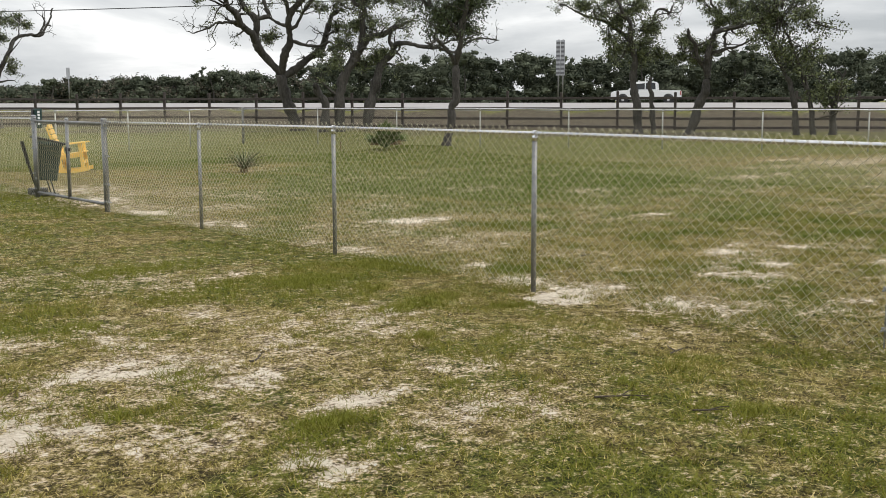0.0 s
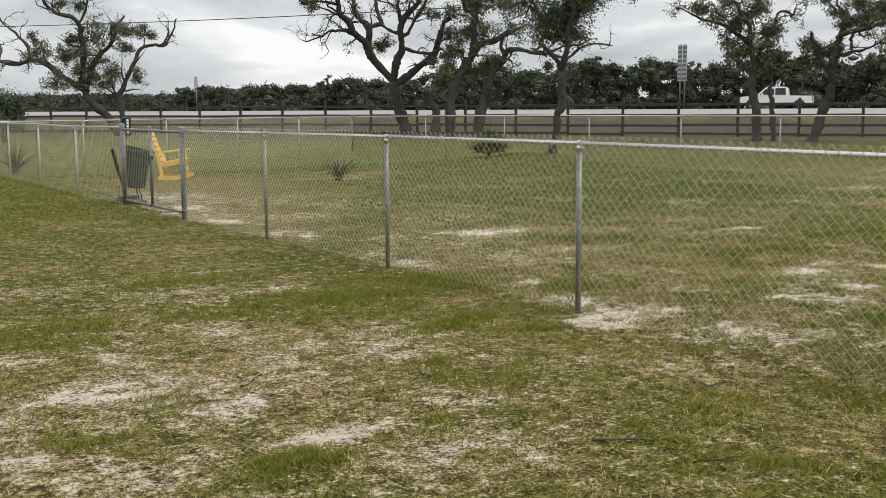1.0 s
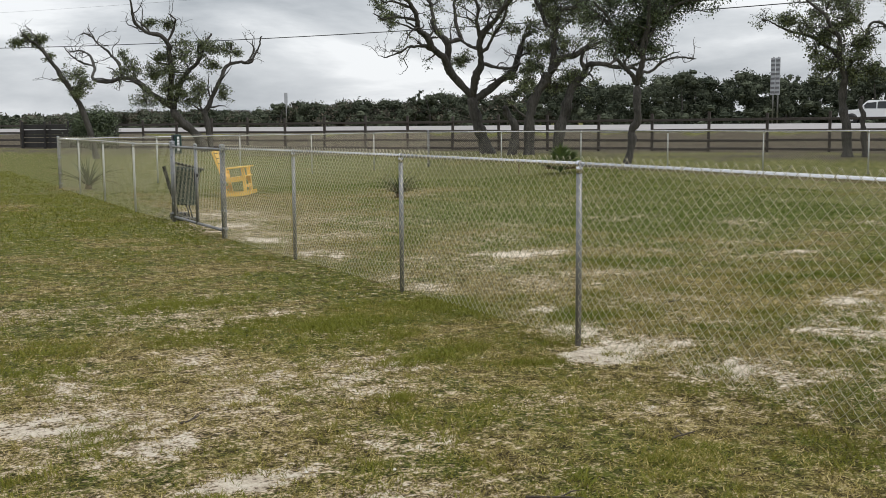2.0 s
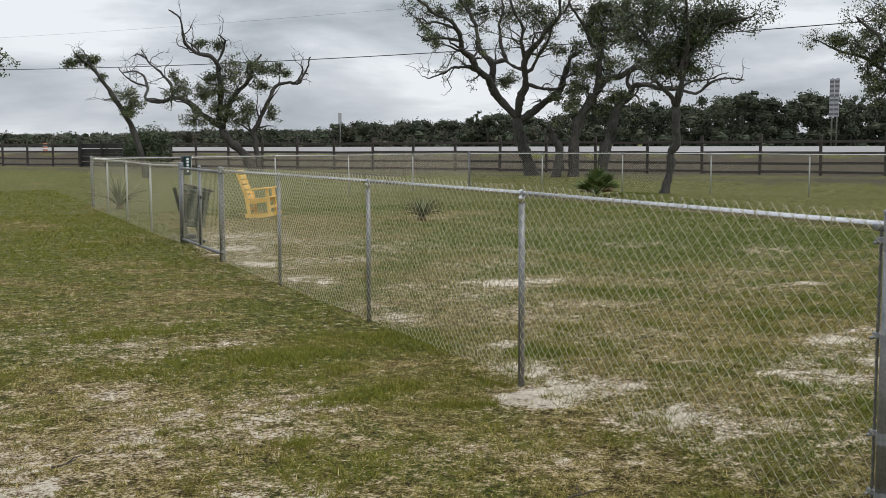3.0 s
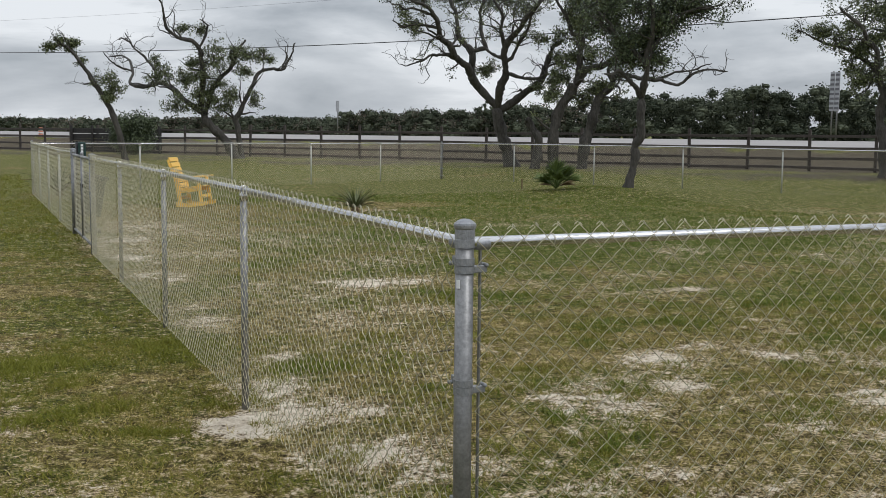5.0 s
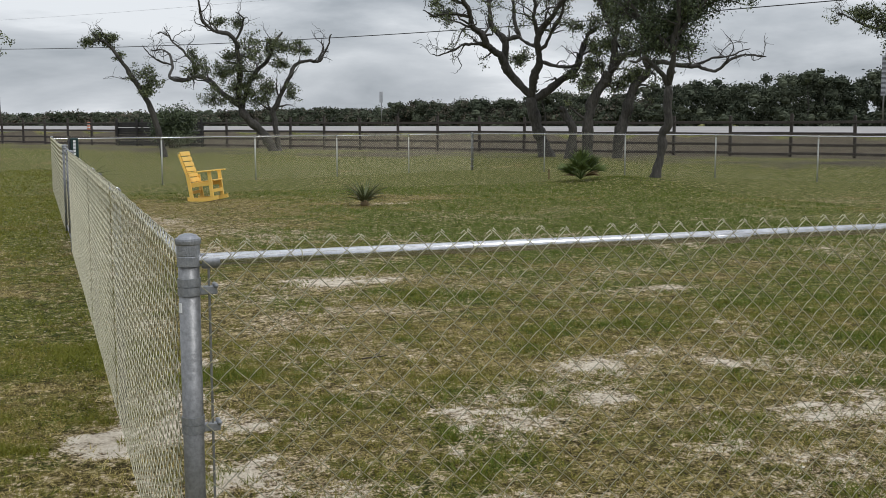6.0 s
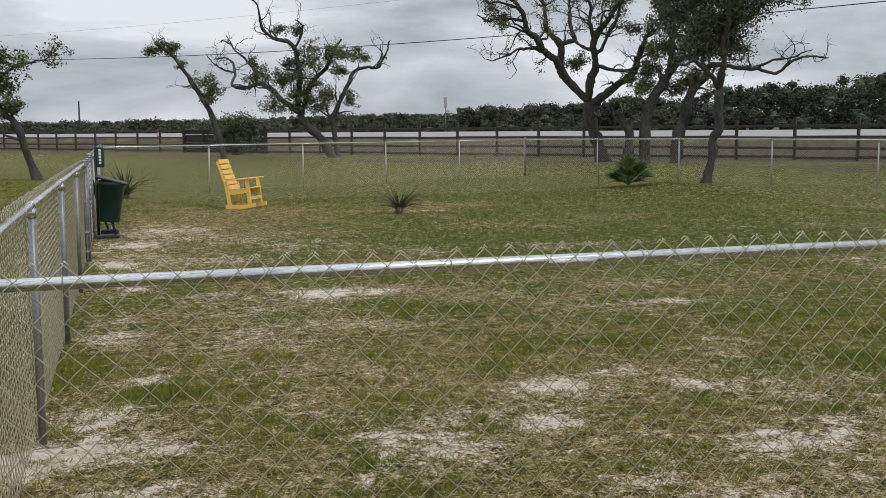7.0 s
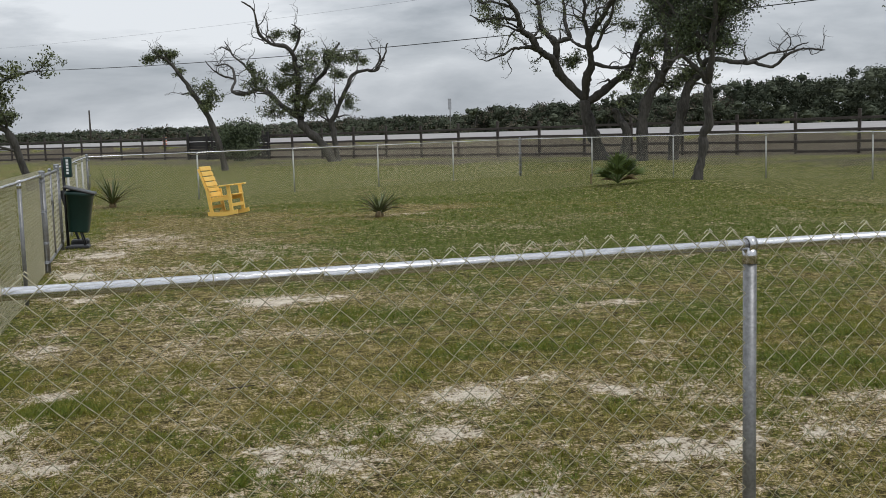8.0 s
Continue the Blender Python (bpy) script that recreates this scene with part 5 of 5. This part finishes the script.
def pickup():
    yaw = math.degrees(math.atan2(ALONG.y, ALONG.x))
    c = road_point(89.5, 9.5)
    t = thing("pickup_truck", pose(c.x, c.y, 1.12, 0, 0, yaw), "white crew-cab pickup truck on the highway", "pickup truck")
    # +x is the front
    body = [(-2.95, 0.55), (-2.95, 1.20), (-0.85, 1.24), (1.30, 1.26), (2.75, 1.16), (3.0, 1.0), (3.02, 0.5), (2.4, 0.42), (-2.6, 0.45)]
    part("body", extrude_profile("body", body, 1.0, PAINT_WHITE, 0.05), t)
    cab = [(-1.0, 1.2), (-0.95, 1.85), (-0.7, 1.98), (0.75, 1.98), (1.55, 1.25)]
    part("cab", extrude_profile("cab", cab, 0.92, PAINT_WHITE, 0.05, 0.14, 1.5), t)
    for sgn in (-1, 1):
        front = [(0.10, 1.30), (0.10, 1.87), (0.74, 1.87), (1.28, 1.32)]
        rear = [(-0.84, 1.30), (-0.80, 1.87), (0.02, 1.87), (0.02, 1.30)]
        for q in (front, rear):
            verts = [(x, sgn * (0.935 - (0.14 if z > 1.5 else 0.0)), z) for x, z in q] + [(x, sgn * (0.90 - (0.14 if z > 1.5 else 0.0)), z) for x, z in q]
            part("side_window", mesh_of("side_window", verts, [(0, 1, 2, 3), (7, 6, 5, 4), (0, 4, 5, 1), (1, 5, 6, 2), (2, 6, 7, 3), (3, 7, 4, 0)], GLASS), t)
        part("mirror", box("mirror", (0.12, 0.2, 0.22), PAINT_WHITE, 0.03), t, "", pose(1.05, sgn * 1.06, 1.36))
        part("tail_light", box("tail_light", (0.06, 0.16, 0.34), LAMP_RED, 0.01), t, "red tail light", pose(-2.94, sgn * 0.88, 0.98))
        part("headlight", box("headlight", (0.06, 0.3, 0.22), CHROME, 0.01), t, "clear headlight", pose(2.99, sgn * 0.78, 0.92))
        for x in (-1.95, 1.95):
            wheel(t, pose(x, sgn * 0.88, 0.40, 90, 0, 0), 0.41, 0.28)
            part("wheel_arch", lathe("wheel_arch", [(0.47, -0.02), (0.47, 0.02)], BLACK, 20), t, "", pose(x, sgn * 0.985, 0.46, 90, 0, 0))
    wind = [(0.80, -0.74, 1.93), (0.80, 0.74, 1.93), (1.50, 0.82, 1.30), (1.50, -0.82, 1.30)]
    part("windscreen", mesh_of("windscreen", [(x + 0.03, y, z + 0.02) for x, y, z in wind] + [(x - 0.02, y, z - 0.02) for x, y, z in wind], [(0, 1, 2, 3), (7, 6, 5, 4), (0, 4, 5, 1), (1, 5, 6, 2), (2, 6, 7, 3), (3, 7, 4, 0)], GLASS), t)
    part("bumper", box("bumper", (0.16, 1.9, 0.22), CHROME, 0.03), t, "", pose(-3.02, 0, 0.52))
    part("bumper", box("bumper", (0.16, 1.9, 0.24), CHROME, 0.03), t, "", pose(3.06, 0, 0.55))


pickup()


# ---- loose twigs and pebbles on the near lawn ----


def fallen_twig(x, y, yaw, length, seed):
    rng = np.random.default_rng(seed)
    pts = [np.array([0, 0, 0.012])]
    way = np.array([1.0, 0, 0])
    for _ in range(6):
        way = way + rng.normal(0, 0.16, 3) * (1, 1, 0.1)
        way /= np.linalg.norm(way)
        pts.append(pts[-1] + way * length / 6)
    h = Heap()
    h.add(*tube(pts, np.linspace(0.006, 0.003, 7), 5))
    h.add(*tube([pts[3], pts[3] + np.array([0.05, 0.04, 0.01]), pts[3] + np.array([0.09, 0.05, 0.012])], [0.004, 0.003, 0.002], 5))
    t = new("fallen_twig", h.mesh("fallen_twig", TWIGDRY, True))
    t.matrix_world = pose(x, y, gz(x, y), 0, 0, yaw)
    tagged(t, "small dry dark twig lying on the grass", "twig", "fallen twigs")


for k, (x, y, yaw, ln) in enumerate([(-1.95, 0.55, -30, 0.28), (-1.75, 0.1, -60, 0.16), (-2.9, 2.3, 10, 0.15), (-0.9, 0.9, 40, 0.2), (1.6, 3.9, 20, 0.18)]):
    fallen_twig(x, y, yaw, ln, k)


def chips():
    rng = np.random.default_rng(77)
    h = Heap()
    for k in range(170):
        x, y = rng.uniform(-6, 5), rng.uniform(-0.5, 7)
        if float(bare(np.array([x]), np.array([y]))[0]) < 0.25 and rng.random() < 0.7:
            continue
        r = rng.uniform(0.004, 0.012)
        o = rng.normal(size=(6, 3)) * 0.15 + np.array([(1, 0, 0), (0, 1, 0), (-1, 0, 0), (0, -1, 0), (0, 0, 0.6), (0, 0, -0.5)])
        h.add(o * r + (x, y, gz(x, y) + 0.004), [(0, 1, 4), (1, 2, 4), (2, 3, 4), (3, 0, 4), (1, 0, 5), (2, 1, 5), (3, 2, 5), (0, 3, 5)])
    tagged(new("shell_chips", h.mesh("shell_chips", PEBBLE)), "pale shell and stone chips scattered in sand", "chips", kind="stuff")


chips()

# ---- grass ----


def grass():
    """Blades in tufts, dense along the near lawn and thinning out with distance; few on the bare sand."""
    rng = np.random.default_rng(5)
    zones = [(-8, 7, -1.2, 5.0, 84000, 1.0), (-9, 11, 5.0, 12.0, 35000, 1.3), (-9, 14, 12.0, 22.0, 24000, 1.7), (-17, 0, 12.0, 36.0, 26000, 2.2)]
    vs, gs = [], []
    for x0, x1, y0, y1, tufts, big in zones:
        cx, cy = rng.uniform(x0, x1, tufts), rng.uniform(y0, y1, tufts)
        if big == 1.0:
            for sx, sy, rx, ry in LUSH:
                m = int(2600 * rx * ry) + 60
                cx = np.concatenate([cx, sx + rng.normal(0, 0.6 * rx, m)])
                cy = np.concatenate([cy, sy + rng.normal(0, 0.6 * ry, m)])
        b, g = bare(cx, cy), green(cx, cy)
        gap = fbm(cx, cy, 0.16, 19, 2)
        clump = smooth_step(0.44, 0.66, fbm(cx, cy, 0.23 * big, 151, 3) + 0.25 * (g - 0.45))
        keep = rng.random(len(cx)) > np.clip(b * 1.2 - 0.1 + 1.6 * (gap - 0.5) - 0.35 * clump, 0.05, 0.92)
        cx, cy, b, g, clump = cx[keep], cy[keep], b[keep], g[keep] + 0.30 * clump[keep] + 0.03, clump[keep]
        per = 7 if big == 1.0 else 5
        n = len(cx) * per
        x = np.repeat(cx, per) + rng.normal(0, 0.017 * big, n)
        y = np.repeat(cy, per) + rng.normal(0, 0.022 * big, n)
        gg = np.repeat(g + rng.normal(0, 0.30, len(cx)), per) + rng.normal(0, 0.12, n)
        tall = np.repeat(clump, per)
        straw = rng.random(n) < 0.25 - 0.08 * smooth_step(0.1, 0.6, x) + 0.22 * smooth_step(0.3, -0.8, x) * smooth_step(6, 2, y) - 0.30 * tall - 0.22 * np.repeat(smooth_step(0.7, 1.1, g), per)
        gg = np.where(straw, rng.uniform(0, 0.25, n), gg * 0.68 + 0.17 + 0.28 * belt_of(x, y) + 0.10 * smooth_step(0.2, 0.7, x))
        gg = np.minimum(gg, 0.80 + 0.2 * smooth_step(0.2, 0.6, x))
        lush = np.clip(np.repeat(g, per), 0, 1)
        ht = rng.uniform(0.010, 0.034, n) * (0.75 + 0.40 * lush) * (0.8 + 0.25 * big) * (0.85 + 0.35 * tall)
        lean = rng.normal(0, 0.85, (n, 2)) * ht[:, None]
        lean[straw] *= 1.7
        ht = np.where(straw, ht * 0.55, ht)
        a = rng.uniform(0, math.pi, n)
        w = rng.uniform(0.0016, 0.0040, n) * big
        z = ground_z(x, y) - 0.004
        dx, dy = np.cos(a) * w, np.sin(a) * w
        base0 = np.stack([x - dx, y - dy, z], -1)
        base1 = np.stack([x + dx, y + dy, z], -1)
        tip = np.stack([x + lean[:, 0], y + lean[:, 1], z + ht], -1)
        vs.append(np.stack([base0, base1, tip], 1).reshape(-1, 3))
        gs.append(np.repeat(np.clip(gg, 0, 1), 3))
    v = np.concatenate(vs)
    me = fast_mesh("grass", v, np.arange(len(v)).reshape(-1, 3), BLADE)
    add_float(me, "green", np.concatenate(gs))
    tagged(new("grass", me), "short patchy lawn grass, green and straw-coloured blades", "grass", kind="stuff")


grass()
